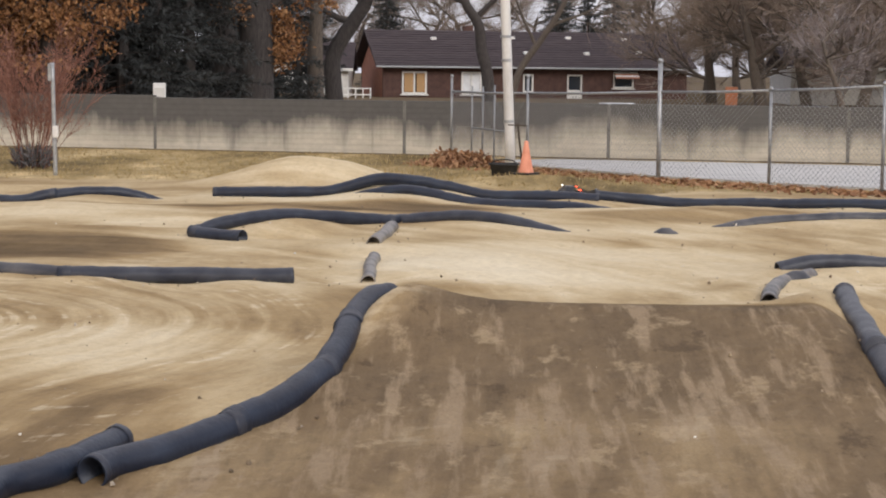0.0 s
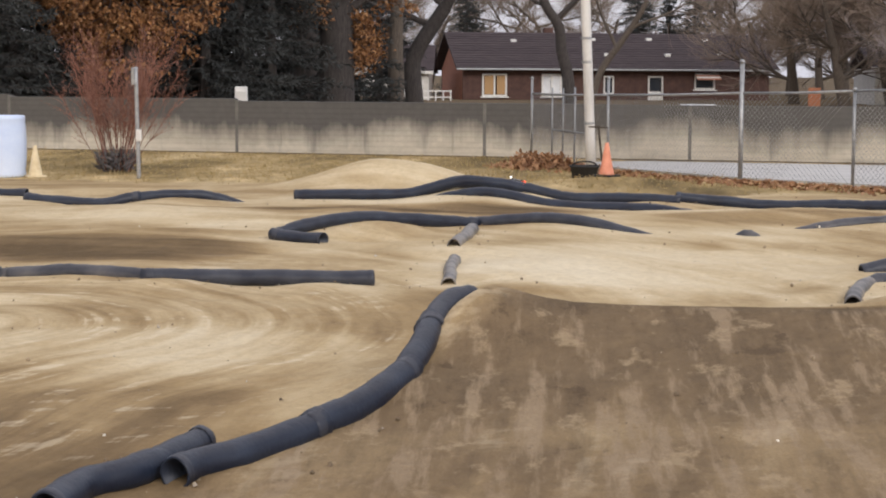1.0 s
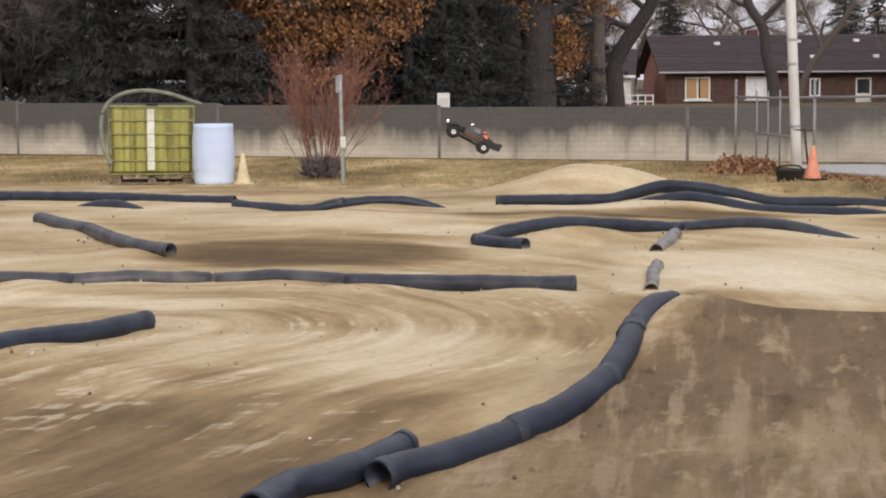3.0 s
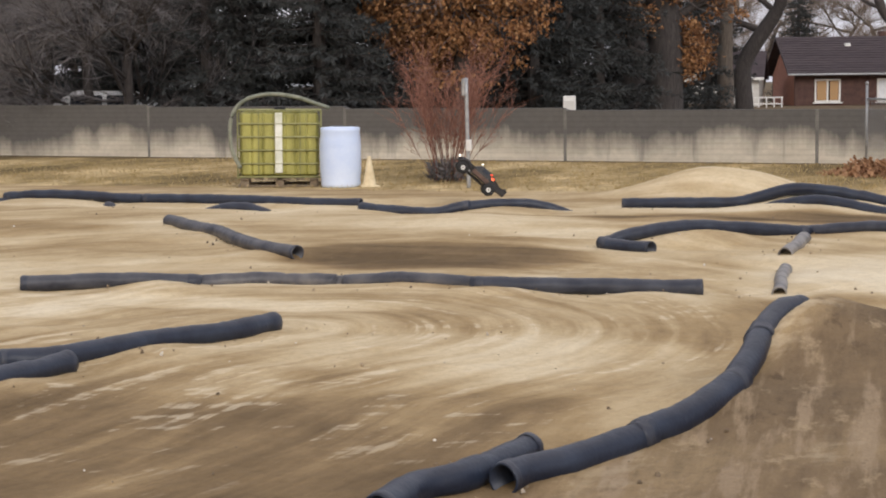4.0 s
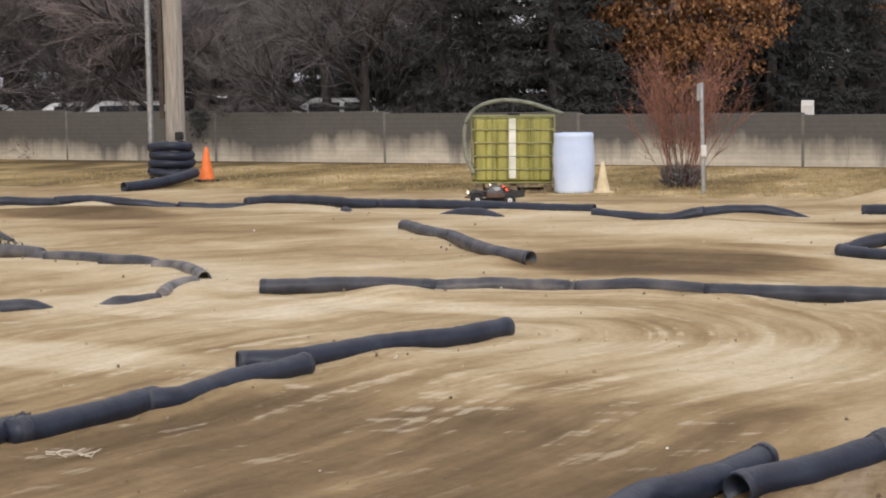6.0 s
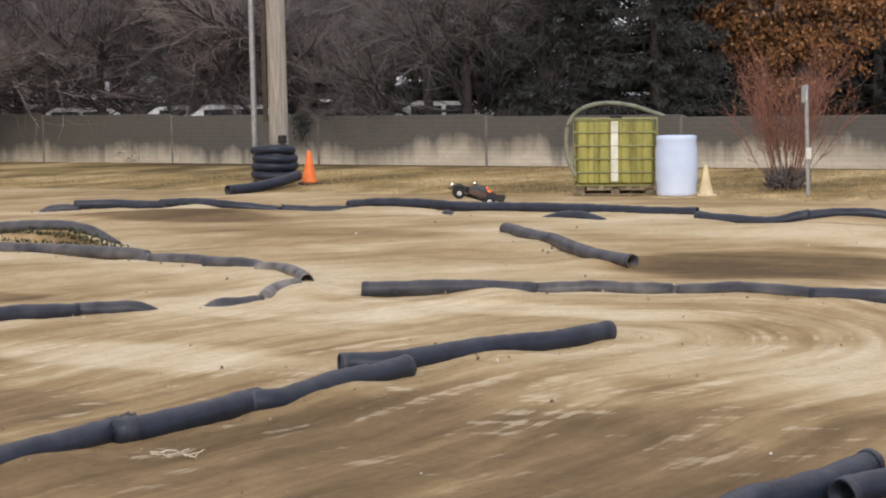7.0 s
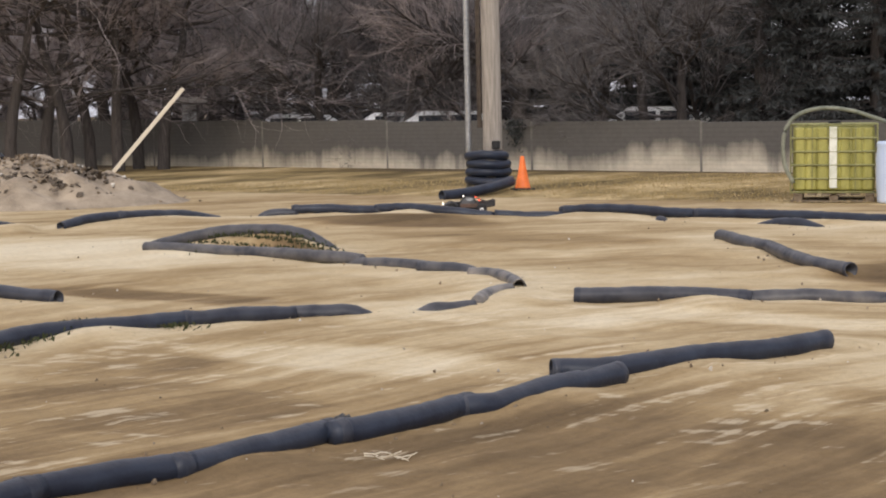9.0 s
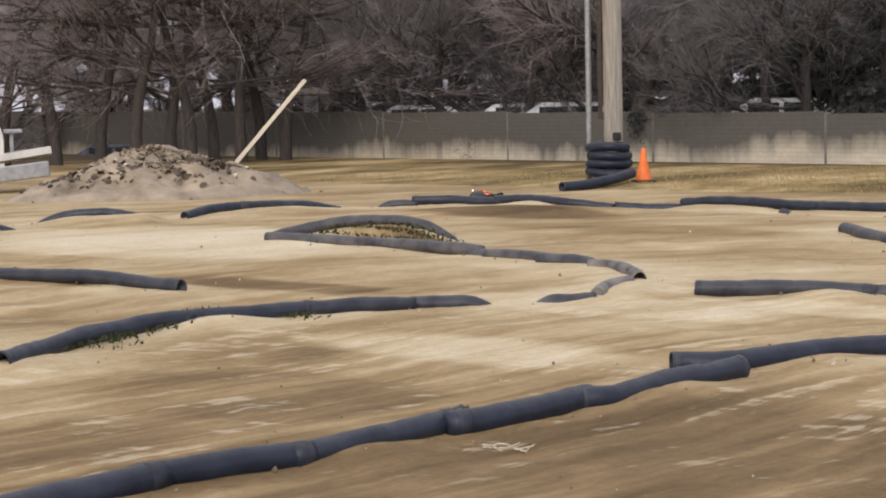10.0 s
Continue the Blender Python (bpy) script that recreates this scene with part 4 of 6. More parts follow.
def barrel():
    x, y, = -7.25, 24.35
    ob = new("barrel")
    ob.matrix_basis = pose(x, y, z_at(x, y) - 0.005)
    tagged(ob, "milky white plastic drum standing beside a water tote", "barrel")
    prof = [(0.255, 0.0), (0.28, 0.02), (0.285, 0.06), (0.28, 0.10), (0.29, 0.2), (0.297, 0.27), (0.2955, 0.285), (0.297, 0.30), (0.297, 0.56), (0.2955, 0.575), (0.297, 0.59),
            (0.29, 0.7), (0.28, 0.78), (0.285, 0.80), (0.285, 0.845), (0.27, 0.865), (0.25, 0.866), (0.245, 0.85), (0.02, 0.85)]
    smooth(part("drum", lathe(prof, 40), "barrel", ob))
    for dx in (-0.15, 0.15):
        part("bung", lathe([(0.035, 0.848), (0.035, 0.868), (0.028, 0.872)], 14, at=(dx, 0.05, 0)), "barrel", ob)


barrel()


# ---- chain-link fence and the paved yard behind it ----
def fence():
    line = [(0.12, 29.4), (1.27, 27.0), (2.97, 24.42), (4.28, 23.2), (5.46, 21.95), (6.8, 20.6)]
    tops = [1.64, 1.65, 1.89, 1.53, 1.62, 1.6]
    rails = [1.40, 1.41, 1.475, 1.52, 1.60, 1.66]
    ob = new("chain_link_fence")
    tagged(ob, "galvanised chain-link fence along the yard, leaves at its foot", "fence")
    for (x, y), t in zip(line, tops):
        r = 0.032 if t > 1.8 else 0.022
        smooth(part("post", sweep([(x, y, z_at(x, y) - 0.1), (x, y, 0.9), (x, y, t)], r, 10), "galvanised", ob))
        smooth(part("post_cap", lathe([(r * 1.25, t - 0.01), (r * 1.25, t + 0.02), (r * 0.6, t + 0.045)], 10, at=(x, y, 0)), "galvanised", ob))
    for k in range(len(line) - 1):
        a, b = Vector((*line[k], rails[k])), Vector((*line[k + 1], rails[k + 1]))
        mid = (a + b) / 2 + Vector((0, 0, -0.012))
        smooth(part("rail", sweep([a, mid, b], 0.018, 8), "galvanised", ob))
        # woven wire
        d, n = (b - a), 0
        flat = Vector((d.x, d.y, 0)).normalized()
        long = Vector((d.x, d.y)).length
        bm = bmesh.new()
        low = 0.29
        for sgn in (-1, 1):
            s = -1.3
            while s < long + 1.3:
                zt = rails[k] - 0.02
                s0, s1 = (s, s + (zt - low)) if sgn > 0 else (s + (zt - low), s)
                p, q = Vector((s0, low)), Vector((s1, zt))
                for e in (0, long):        # trim to the bay
                    for u, v in ((p, q), (q, p)):
                        if (u.x < 0 and e == 0) or (u.x > long and e == long):
                            if abs(v.x - u.x) > 1e-6:
                                t = (e - u.x) / (v.x - u.x)
                                if 0 <= t <= 1:
                                    u.y += (v.y - u.y) * t
                                    u.x = e
                if 0 <= p.x <= long and 0 <= q.x <= long and (p - q).length > 0.03:
                    A, B = [Vector((a.x, a.y, 0)) + flat * w.x + Vector((0, 0, w.y)) for w in (p, q)]
                    sweep([A, B], 0.0026, 3, bm)
                s += 0.075
        part("wire_mesh", bm, "galvanised", ob)
    # a second run seen behind it, along the yard's far end
    for x, y, t in ((0.45, 28.9, 1.5), (0.62, 28.6, 1.5), (0.80, 28.3, 1.52)):
        smooth(part("gate_post", sweep([(x, y, 0.2), (x, y, t)], 0.015, 8), "galvanised", ob))
    smooth(part("gate_rail", sweep([(0.45, 28.85, 0.82), (1.0, 27.6, 0.80)], 0.014, 8), "galvanised", ob))


fence()


def yard():
    bm = bmesh.new()
    near = [(0.9, 28.6), (1.5, 27.3), (3.1, 24.95), (4.5, 23.7), (6.0, 22.3), (9.5, 18.8)]
    far = [(16.0, wall_line(16) - 1.6), (9.0, wall_line(9) - 1.6), (5.0, wall_line(5) - 1.5), (2.0, wall_line(2) - 1.5), (1.2, 29.3)]
    loop = near + [(20.0, 18.8)] + far
    lo = [bm.verts.new((x, y, 0.22)) for x, y in loop]
    hi = [bm.verts.new((x, y, 0.285)) for x, y in loop]
    bm.faces.new(hi)
    bm.faces.new(lo[::-1])
    for i in range(len(loop)):
        j = (i + 1) % len(loop)
        bm.faces.new((lo[i], lo[j], hi[j], hi[i]))
    ob = part("pavement", bm, "paving")
    tagged(ob, "pale concrete yard behind a chain-link fence", "pavement", kind="structure")


yard()


# ---- trees, shrubs and houses beyond the wall ----
class Sticks:
    """Gathers tapered sticks and small leaves, to be linked as one mesh."""

    def __init__(self):
        self.v, self.f = [], []

    def stick(self, path, r0, r1, sides):
        n0 = len(self.v)
        k = len(path)
        for i, q in enumerate(path):
            t = (path[min(i + 1, k - 1)] - path[max(i - 1, 0)]).normalized()
            s = t.cross(Vector((0.31, 0.17, 0.93))).normalized()
            u = s.cross(t)
            r = r0 + (r1 - r0) * i / (k - 1)
            for j in range(sides):
                a = 2 * math.pi * j / sides
                self.v.append(q + r * (math.cos(a) * s + math.sin(a) * u))
        for i in range(k - 1):
            for j in range(sides):
                a, b = n0 + i * sides + j, n0 + i * sides + (j + 1) % sides
                self.f.append((a, b, b + sides, a + sides))

    def leaf(self, q, d, long, wide, rng):
        s = d.cross(Vector((rng.uniform(-1, 1), rng.uniform(-1, 1), rng.uniform(-1, 1)))).normalized() * wide / 2
        n0 = len(self.v)
        bend = s.cross(d).normalized() * wide * 0.2
        self.v += [q, q + d * long * 0.5 + s + bend, q + d * long, q + d * long * 0.5 - s + bend]
        self.f.append((n0, n0 + 1, n0 + 2, n0 + 3))

    def link(self, name, material, parent=None):
        me = bpy.data.meshes.new(name)
        me.from_pydata([tuple(q) for q in self.v], [], self.f)
        me.materials.append(M[material])
        ob = new(name, me)
        if parent:
            ob.parent = parent
        return ob


def bent(rng, q, d, long, k, jitter, lift=0.0):
    path = [q.copy()]
    d = d.normalized()
    for _ in range(k):
        d = (d + Vector((rng.gauss(0, jitter), rng.gauss(0, jitter), rng.gauss(0, jitter) + lift))).normalized()
        q = q + d * (long / k)
        path.append(q)
    return path, d


def any_way(rng, d, spread):
    v = Vector((rng.gauss(0, 1), rng.gauss(0, 1), rng.gauss(0, 1)))
    v = (v - v.dot(d) * d).normalized()
    return (d * math.cos(spread) + v * math.sin(spread)).normalized()


def branchy(limbs, twigs, rng, q, d, long, r, depth, sag=0.0, dense=1.0):
    """One limb and all that grows from it."""
    path, end = bent(rng, q, d, long, 5 if depth > 1 else 3, 0.10 + 0.02 * (3 - depth), sag if depth < 2 else 0.06)
    (limbs if depth > 1 else twigs).stick(path, r, r * (0.55 if depth else 0.3), 7 if depth > 2 else 5 if depth > 1 else 3)
    if depth == 0:
        return
    n = {4: 5, 3: 7, 2: 8, 1: 8}[depth]
    for i in range(int(n * dense)):
        t = rng.uniform(0.25, 1.0) * (len(path) - 1)
        k = min(int(t), len(path) - 2)
        p = path[k].lerp(path[k + 1], t - k)
        branchy(limbs, twigs, rng, p, any_way(rng, (path[k + 1] - path[k]).normalized(), rng.uniform(0.3, 0.95)), long * rng.uniform(0.42, 0.72), max(r * 0.42, 0.0042), depth - 1, sag, dense)


def leafless_tree(seed, high, girth, clear, bark="bark", twig="twig", lean=0.0, dense=1.0, sag=0.05, label="", name="bare_tree", forks=5):
    rng = random.Random(seed)
    tree = new(name)
    limbs, twigs = Sticks(), Sticks()
    d = Vector((lean, rng.uniform(-0.1, 0.1), 1)).normalized()
    path, end = bent(rng, Vector((0, 0, -0.4)), d, high * 0.62, 8, 0.09, 0.06)
    limbs.stick([path[0], path[0].lerp(path[1], 0.25)] + path[1:], girth * 1.5, girth * 0.42, 10)
    for i in range(forks + 4):
        z = clear + (high * 0.58 - clear) * (i / (forks + 3)) ** 1.0
        k = max(0, min(len(path) - 2, int(z / (high * 0.62) * 8)))
        p = path[k].lerp(path[k + 1], rng.random())
        a = rng.uniform(0, 6.283)
        w = Vector((math.cos(a), math.sin(a), rng.uniform(0.1, 0.8))).normalized()
        branchy(limbs, twigs, rng, p, w, high * rng.uniform(0.26, 0.42), girth * rng.uniform(0.3, 0.5), 3, sag, dense)
    smooth(limbs.link("trunk", bark, tree))
    twigs.link("crown", twig, tree)
    return tagged(tree, label, "tree")


def spruce(seed, high, wide, material="needle", label=""):
    rng = random.Random(seed)
    tree = new("spruce_tree")
    trunk, needles = Sticks(), Sticks()
    trunk.stick([Vector((0, 0, -0.3)), Vector((0, 0, high * 0.5)), Vector((0, 0, high))], 0.2, 0.02, 7)
    z = 0.35
    while z < high - 0.3:
        reach = wide * (1 - z / high) ** 0.85 * rng.uniform(0.8, 1.1)
        for i in range(9):
            a = rng.uniform(0, 6.283)
            L = reach * rng.uniform(0.65, 1.08)
            path, _ = bent(rng, Vector((0, 0, z + rng.uniform(-0.15, 0.15))), Vector((math.cos(a), math.sin(a), -0.12)), L, 5, 0.06, 0.02)
            trunk.stick(path, 0.022, 0.006, 3)
            for k in range(int(16 + 32 * L)):
                t = rng.uniform(0.12, 1) * 4.99
                p = path[int(t)].lerp(path[int(t) + 1], t % 1)
                d = any_way(rng, (path[int(t) + 1] - path[int(t)]).normalized(), rng.uniform(0.5, 1.2))
                d.z -= 0.25
                needles.leaf(p, d.normalized(), rng.uniform(0.10, 0.27), rng.uniform(0.025, 0.055), rng)
        z += rng.uniform(0.2, 0.34)
    trunk.link("trunk", "bark", tree)
    needles.link("needles", material, tree)
    return tagged(tree, label, "tree")


def shaped_tree(seed, az, r, spine, r0, r1, boughs, clumps, bark, twig, label, name="bare_tree"):
    """A tree whose trunk follows a given bend."""
    rng = random.Random(seed)
    tree = new(name)
    limbs, twigs, crown = Sticks(), Sticks(), Sticks()
    path = spline([(x, 0, z) for x, z in spine], 0.35)
    flare = [path[0], path[0].lerp(path[1], 0.5)]
    limbs.stick(flare + path[1:], r0 * 1.2, r1, 12)
    for high, x, y, z, long, girth in boughs:
        p = path[int(high * (len(path) - 1))]
        branchy(limbs, twigs, rng, p, Vector((x, y, z)).normalized(), long, girth, 3, 0.03, 0.8)
    for cx, cz, hx, hz, n in clumps:
        for _ in range(n):
            v = Vector((rng.gauss(0, 1), rng.gauss(0, 1), rng.gauss(0, 1))).normalized() * rng.random() ** 0.4
            q = Vector((cx + v.x * hx, v.y * hx * 0.7, cz + v.z * hz))
            hub = Vector((cx * 0.5 + v.x * hx * 0.4, v.y * hx * 0.3, q.z + rng.uniform(-0.1, 0.6)))
            sprig, _ = bent(rng, hub, q - hub, (q - hub).length, 4, 0.12)
            twigs.stick(sprig, 0.016, 0.005, 4)
            for _ in range(46):
                w = q + Vector((rng.gauss(0, 0.17), rng.gauss(0, 0.17), rng.gauss(0, 0.11)))
                crown.leaf(w, any_way(rng, Vector((0, 0, -1)), rng.uniform(0.2, 1.5)), rng.uniform(0.08, 0.17), rng.uniform(0.05, 0.10), rng)
    smooth(limbs.link("trunk", bark, tree))
    twigs.link("crown", twig, tree)
    if clumps:
        crown.link("foliage", "oak_leaf", tree)
    tree.matrix_basis = polar(az, r, 0.0, az)
    return tagged(tree, label, "tree")


def polar(az, r, z=0.0, turn=0.0, tilt=0.0):
    a = radians(az)
    return pose(-math.sin(a) * r, math.cos(a) * r, z, tilt, 0, turn)


def woods():
    rng = random.Random(21)
    kinds = [spruce(1, 11, 2.7, "needle", "tall dark green spruce with drooping boughs behind the wall"),
             spruce(2, 9, 2.3, "needle", "dense dark spruce growing behind the concrete wall"),
             spruce(3, 8, 2.2, "blue_needle", "grey-blue spruce with dusty boughs behind the wall")]
    rows = [(20.8, 42, 0), (16.3, 43, 1), (19.8, 43, 0), (15.4, 45, 0), (10.3, 47, 0), (9.2, 48.5, 1), (8.2, 50.5, 0), (11.6, 48, 1), (17.2, 41.5, 0), (18.9, 42.5, 1), (23.3, 44, 1), (15.3, 47, 1), (22.6, 47, 2), (24.5, 50, 0), (27.0, 52, 1), (9.2, 52, 0), (11.0, 50, 1), (7.6, 58, 1),
            ]
    rows += [(5.9, 60, 0), (13.0, 52, 0), (29.4, 55, 0), (31.6, 57, 1), (25.8, 45, 2), (41.2, 70, 1), (46.0, 74, 1),
            ]
    rows += [(21.6, 60, 0), (19.4, 58, 1), (16.6, 60, 0), (23.6, 62, 1), (28.2, 64, 0), (30.8, 66, 1), (14.0, 62, 0), (32.9, 70, 0), (10.0, 64, 0), (4.7, 68, 1), (12.2, 66, 0), (26.5, 66, 0),
            (1.9, 128, 0), (-3.6, 126, 0), (-4.6, 130, 1), (-5.4, 127, 0)]
    done = set()
    for az, r, k in rows:
        m = polar(az, r, 0.0, rng.uniform(0, 360))
        if k in done:
            copy_thing(kinds[k], m)
        else:
            kinds[k].matrix_basis = m
            done.add(k)
    # bare trees
    bare = [leafless_tree(31, 8, 0.16, 0.9, label="dark leafless tree with tangled twigs behind the wall", dense=1.15),
            leafless_tree(32, 7, 0.12, 0.6, label="leafless many-branched tree behind the concrete wall", dense=1.1, sag=0.02),
            leafless_tree(33, 9, 0.2, 1.2, "bark", "brown_twig", label="leafless tree with brown twigs behind the wall", dense=1.1),
            leafless_tree(35, 10, 0.135, 2.9, "bark", "brown_twig", label="upright dark-trunked leafless tree at the wall", dense=0.95, sag=0.1),
            leafless_tree(34, 11, 0.24, 1.8, "grey_bark", "far_twig", label="spreading leafless tree with pale brown twigs", dense=1.15)]
    rows = [(22.3, 44, 0), (24.6, 45, 1), (28.6, 46, 2), (30.6, 48, 0), (32.6, 50, 1), (34.6, 51, 0), (36.4, 53, 1),
            ]
    rows += [(38.3, 53, 2), (40.1, 47.5, 3), (40.7, 48.5, 3), (41.5, 47, 3), (42.2, 48, 3), (42.9, 46.5, 3), (43.8, 47.5, 3), (44.9, 46.5, 3), (46.0, 47, 3), (37.6, 53, 0), (47.2, 48, 3), (49.0, 48, 3), (50.5, 48, 1), (35.5, 53, 2),
            ]
    rows += [(26.9, 47, 1), (29.7, 51, 1), (34.2, 58, 2), (39.9, 61, 2), (41.8, 59, 2), (43.7, 62, 2), (45.6, 60, 2), (47.5, 61, 2), (49.4, 60, 2), (38.9, 70, 2), (42.8, 72, 2), (44.8, 71, 2), (23.4, 41.4, 1), (24.3, 41.6, 1), (35.0, 48.2, 1), (32.4, 46.6, 1), (31.5, 53, 2), (33.5, 55, 1), 
            ]
    rows += [(-8.6, 96, 4), (-10.2, 88, 4), (-11.6, 92, 4), (-13.2, 84, 4), (-9.4, 118, 4), (-12.4, 112, 4), (-14.5, 95, 4), (-7.4, 122, 4), (-11.0, 122, 4), (-13.8, 118, 4), (-16.0, 88, 4), (-6.4, 140, 4), (-1.0, 135, 4), (0.8, 140, 4), (3.2, 132, 4), (-2.6, 142, 4), (5.0, 125, 4), (-8.4, 138, 4), (-10.2, 140, 4)]
    done = set()
    for az, r, k in rows:
        m = polar(az, r, 0.0, rng.uniform(0, 360))
        if k in done:
            copy_thing(bare[k], m)
        else:
            bare[k].matrix_basis = m
            done.add(k)
    # single trees with a look of their own: spine as (across, up), boughs as (how high, across, away, up, length, radius), leaf clumps as (across, up, half width, half height, how many)
    shaped_tree(41, 12.75, 43, [(0, -0.4), (0.1, 2), (-0.1, 5), (0, 9)], 0.2, 0.08, [(0.5, -1, 0.2, 0.6, 2.5, 0.07), (0.55, 1, -0.2, 0.5, 2.2, 0.07), (0.4, -0.6, -0.7, 0.3, 2, 0.05), (0.4, 0.8, 0.5, 0.2, 1.8, 0.05)],
                [(0, 5.3, 2.7, 4.0, 260), (-0.5, 2.9, 1.25, 1.1, 80), (-1.4, 3.9, 1.2, 1.2, 70), (1.3, 3.9, 1.0, 0.6, 30)], "bark", "twig", "big oak holding rust-brown dry leaves", "oak_tree")
    shaped_tree(42, 6.14, 52, [(0, -0.5), (0.02, 1.5), (0.05, 3), (-0.1, 5), (0.3, 9)], 0.52, 0.3, [(0.36, -1, 0, 0.35, 3.2, 0.2), (0.42, 1, 0, 0.5, 2.4, 0.16), (0.3, -0.8, -0.3, 0.1, 2.6, 0.12), (0.5, -0.6, 0.4, 0.7, 3, 0.15)],
                [(-0.6, 4.8, 1.7, 2.2, 110), (0.8, 2.6, 0.42, 1.0, 26), (1.7, 4.4, 0.8, 1.0, 22), (-2.6, 4.5, 0.9, 1.0, 24)], "bark", "twig", "thick-trunked oak with some orange-brown leaves", "oak_tree")
    shaped_tree(47, 7.15, 58, [(0, -0.5), (0.05, 2), (0, 4), (-0.3, 8)], 0.46, 0.28, [(0.5, -1, 0, 0.6, 3, 0.14), (0.55, 1, 0, 0.6, 3, 0.14), (0.7, 0, 1, 0.6, 3, 0.1)], [], "bark", "twig", "stout grey-brown trunk of a leafless tree")
    shaped_tree(44, 3.6, 66, [(0.15, -0.5), (0, 1.2), (0, 2.3), (0.45, 3.15), (1.15, 4.2), (1.4, 5), (1.2, 7), (1.6, 9)], 0.31, 0.16, [(0.42, -1, 0, 0.35, 2.4, 0.14), (0.5, -0.7, 0, 0.8, 3, 0.12), (0.62, 1, 0.2, 0.3, 2.6, 0.10), (0.8, -1, 0, 0.5, 3, 0.1)],
                [(-1.4, 3.0, 0.6, 0.7, 14)], "bark", "twig", "dark leafless tree with a crooked leaning trunk")
    shaped_tree(45, -1.45, 80, [(0, -0.5), (-0.1, 1.6), (-0.39, 2.8), (-0.53, 3.9), (-1.26, 5.2), (-1.4, 7.5), (-1.0, 10)], 0.27, 0.12, [(0.45, 1, 0, 0.8, 3, 0.13), (0.55, -1, 0.2, 0.3, 2.6, 0.1), (0.65, 1, 0, 0.4, 3, 0.09), (0.8, -1, 0, 0.6, 3, 0.08)],
                [], "bark", "twig", "crooked leafless tree standing before a brick house")
    shaped_tree(48, -2.4, 85, [(-0.6, -0.5), (0, 1.8), (1.0, 3.3), (2.1, 5.1), (2.6, 7), (2.8, 10)], 0.17, 0.07, [(0.35, -0.4, 0, 1, 3.4, 0.09), (0.45, 1, 0, 0.5, 3, 0.08), (0.6, -0.7, 0, 0.8, 3, 0.07), (0.75, 1, 0, 0.6, 3, 0.06)],
                [], "grey_bark", "far_twig", "leaning leafless tree with a fan of thin brown twigs")
    grey = leafless_tree(43, 13, 0.26, 4.6, "grey_bark", "twig", label="slender grey-barked leafless tree", dense=0.7)
    grey.matrix_basis = polar(4.15, 62, 0.0, 0)
    pale = leafless_tree(46, 6, 0.13, 1.2, "grey_bark", "brown_twig", lean=-0.3, label="small pale-barked leafless tree before a white shed", dense=0.8)
    pale.matrix_basis = polar(-12.9, 70, 0.0, 30)


woods()


def red_bush():
    """Many red-brown stems fanning up from one foot."""
    rng = random.Random(9)
    bush = new("bush")
    stems, twigs, foot = Sticks(), Sticks(), Sticks()
    for i in range(44):
        a, out = rng.uniform(0, 6.283), rng.uniform(0.02, 0.54)
        d = Vector((math.cos(a) * out, math.sin(a) * out, 1)).normalized()
        q = Vector((math.cos(a), math.sin(a), 0)) * rng.uniform(0.02, 0.22)
        L = rng.uniform(1.2, 2.2) * (1 - 0.12 * out)
        path, _ = bent(rng, q, d, L, 6, 0.07, 0.0)
        stems.stick(path, rng.uniform(0.004, 0.009), 0.002, 5)
        for k in range(32):
            t = rng.uniform(0.34, 1) * 5.99
            p = path[int(t)].lerp(path[int(t) + 1], t % 1)
            w = any_way(rng, (path[int(t) + 1] - path[int(t)]).normalized(), rng.uniform(0.3, 0.9))
            tp, _ = bent(rng, p, w, rng.uniform(0.15, 0.5), 3, 0.15, 0.04)
            twigs.stick(tp, 0.0028, 0.0014, 3)
            for _ in range(2):
                twigs.leaf(tp[rng.randrange(1, 4)], any_way(rng, w, 0.8), rng.uniform(0.03, 0.06), 0.014, rng)
    for _ in range(500):
        a, r = rng.uniform(0, 6.283), 0.32 * math.sqrt(rng.random())
        foot.leaf(Vector((math.cos(a) * r, math.sin(a) * r, rng.uniform(0, 0.26))), any_way(rng, Vector((0, 0, 1)), rng.uniform(0.2, 1.2)), rng.uniform(0.08, 0.2), 0.03, rng)
    stems.link("framework", "red_twig", bush)
    twigs.link("crown", "red_twig", bush)
    foot.link("undergrowth", "twig", bush)
    bush.matrix_basis = pose(-6.02, 25.9, z_at(-6.02, 25.9) - 0.02)
    tagged(bush, "leafless red-brown bush of many thin stems on the lawn", "bush")


red_bush()


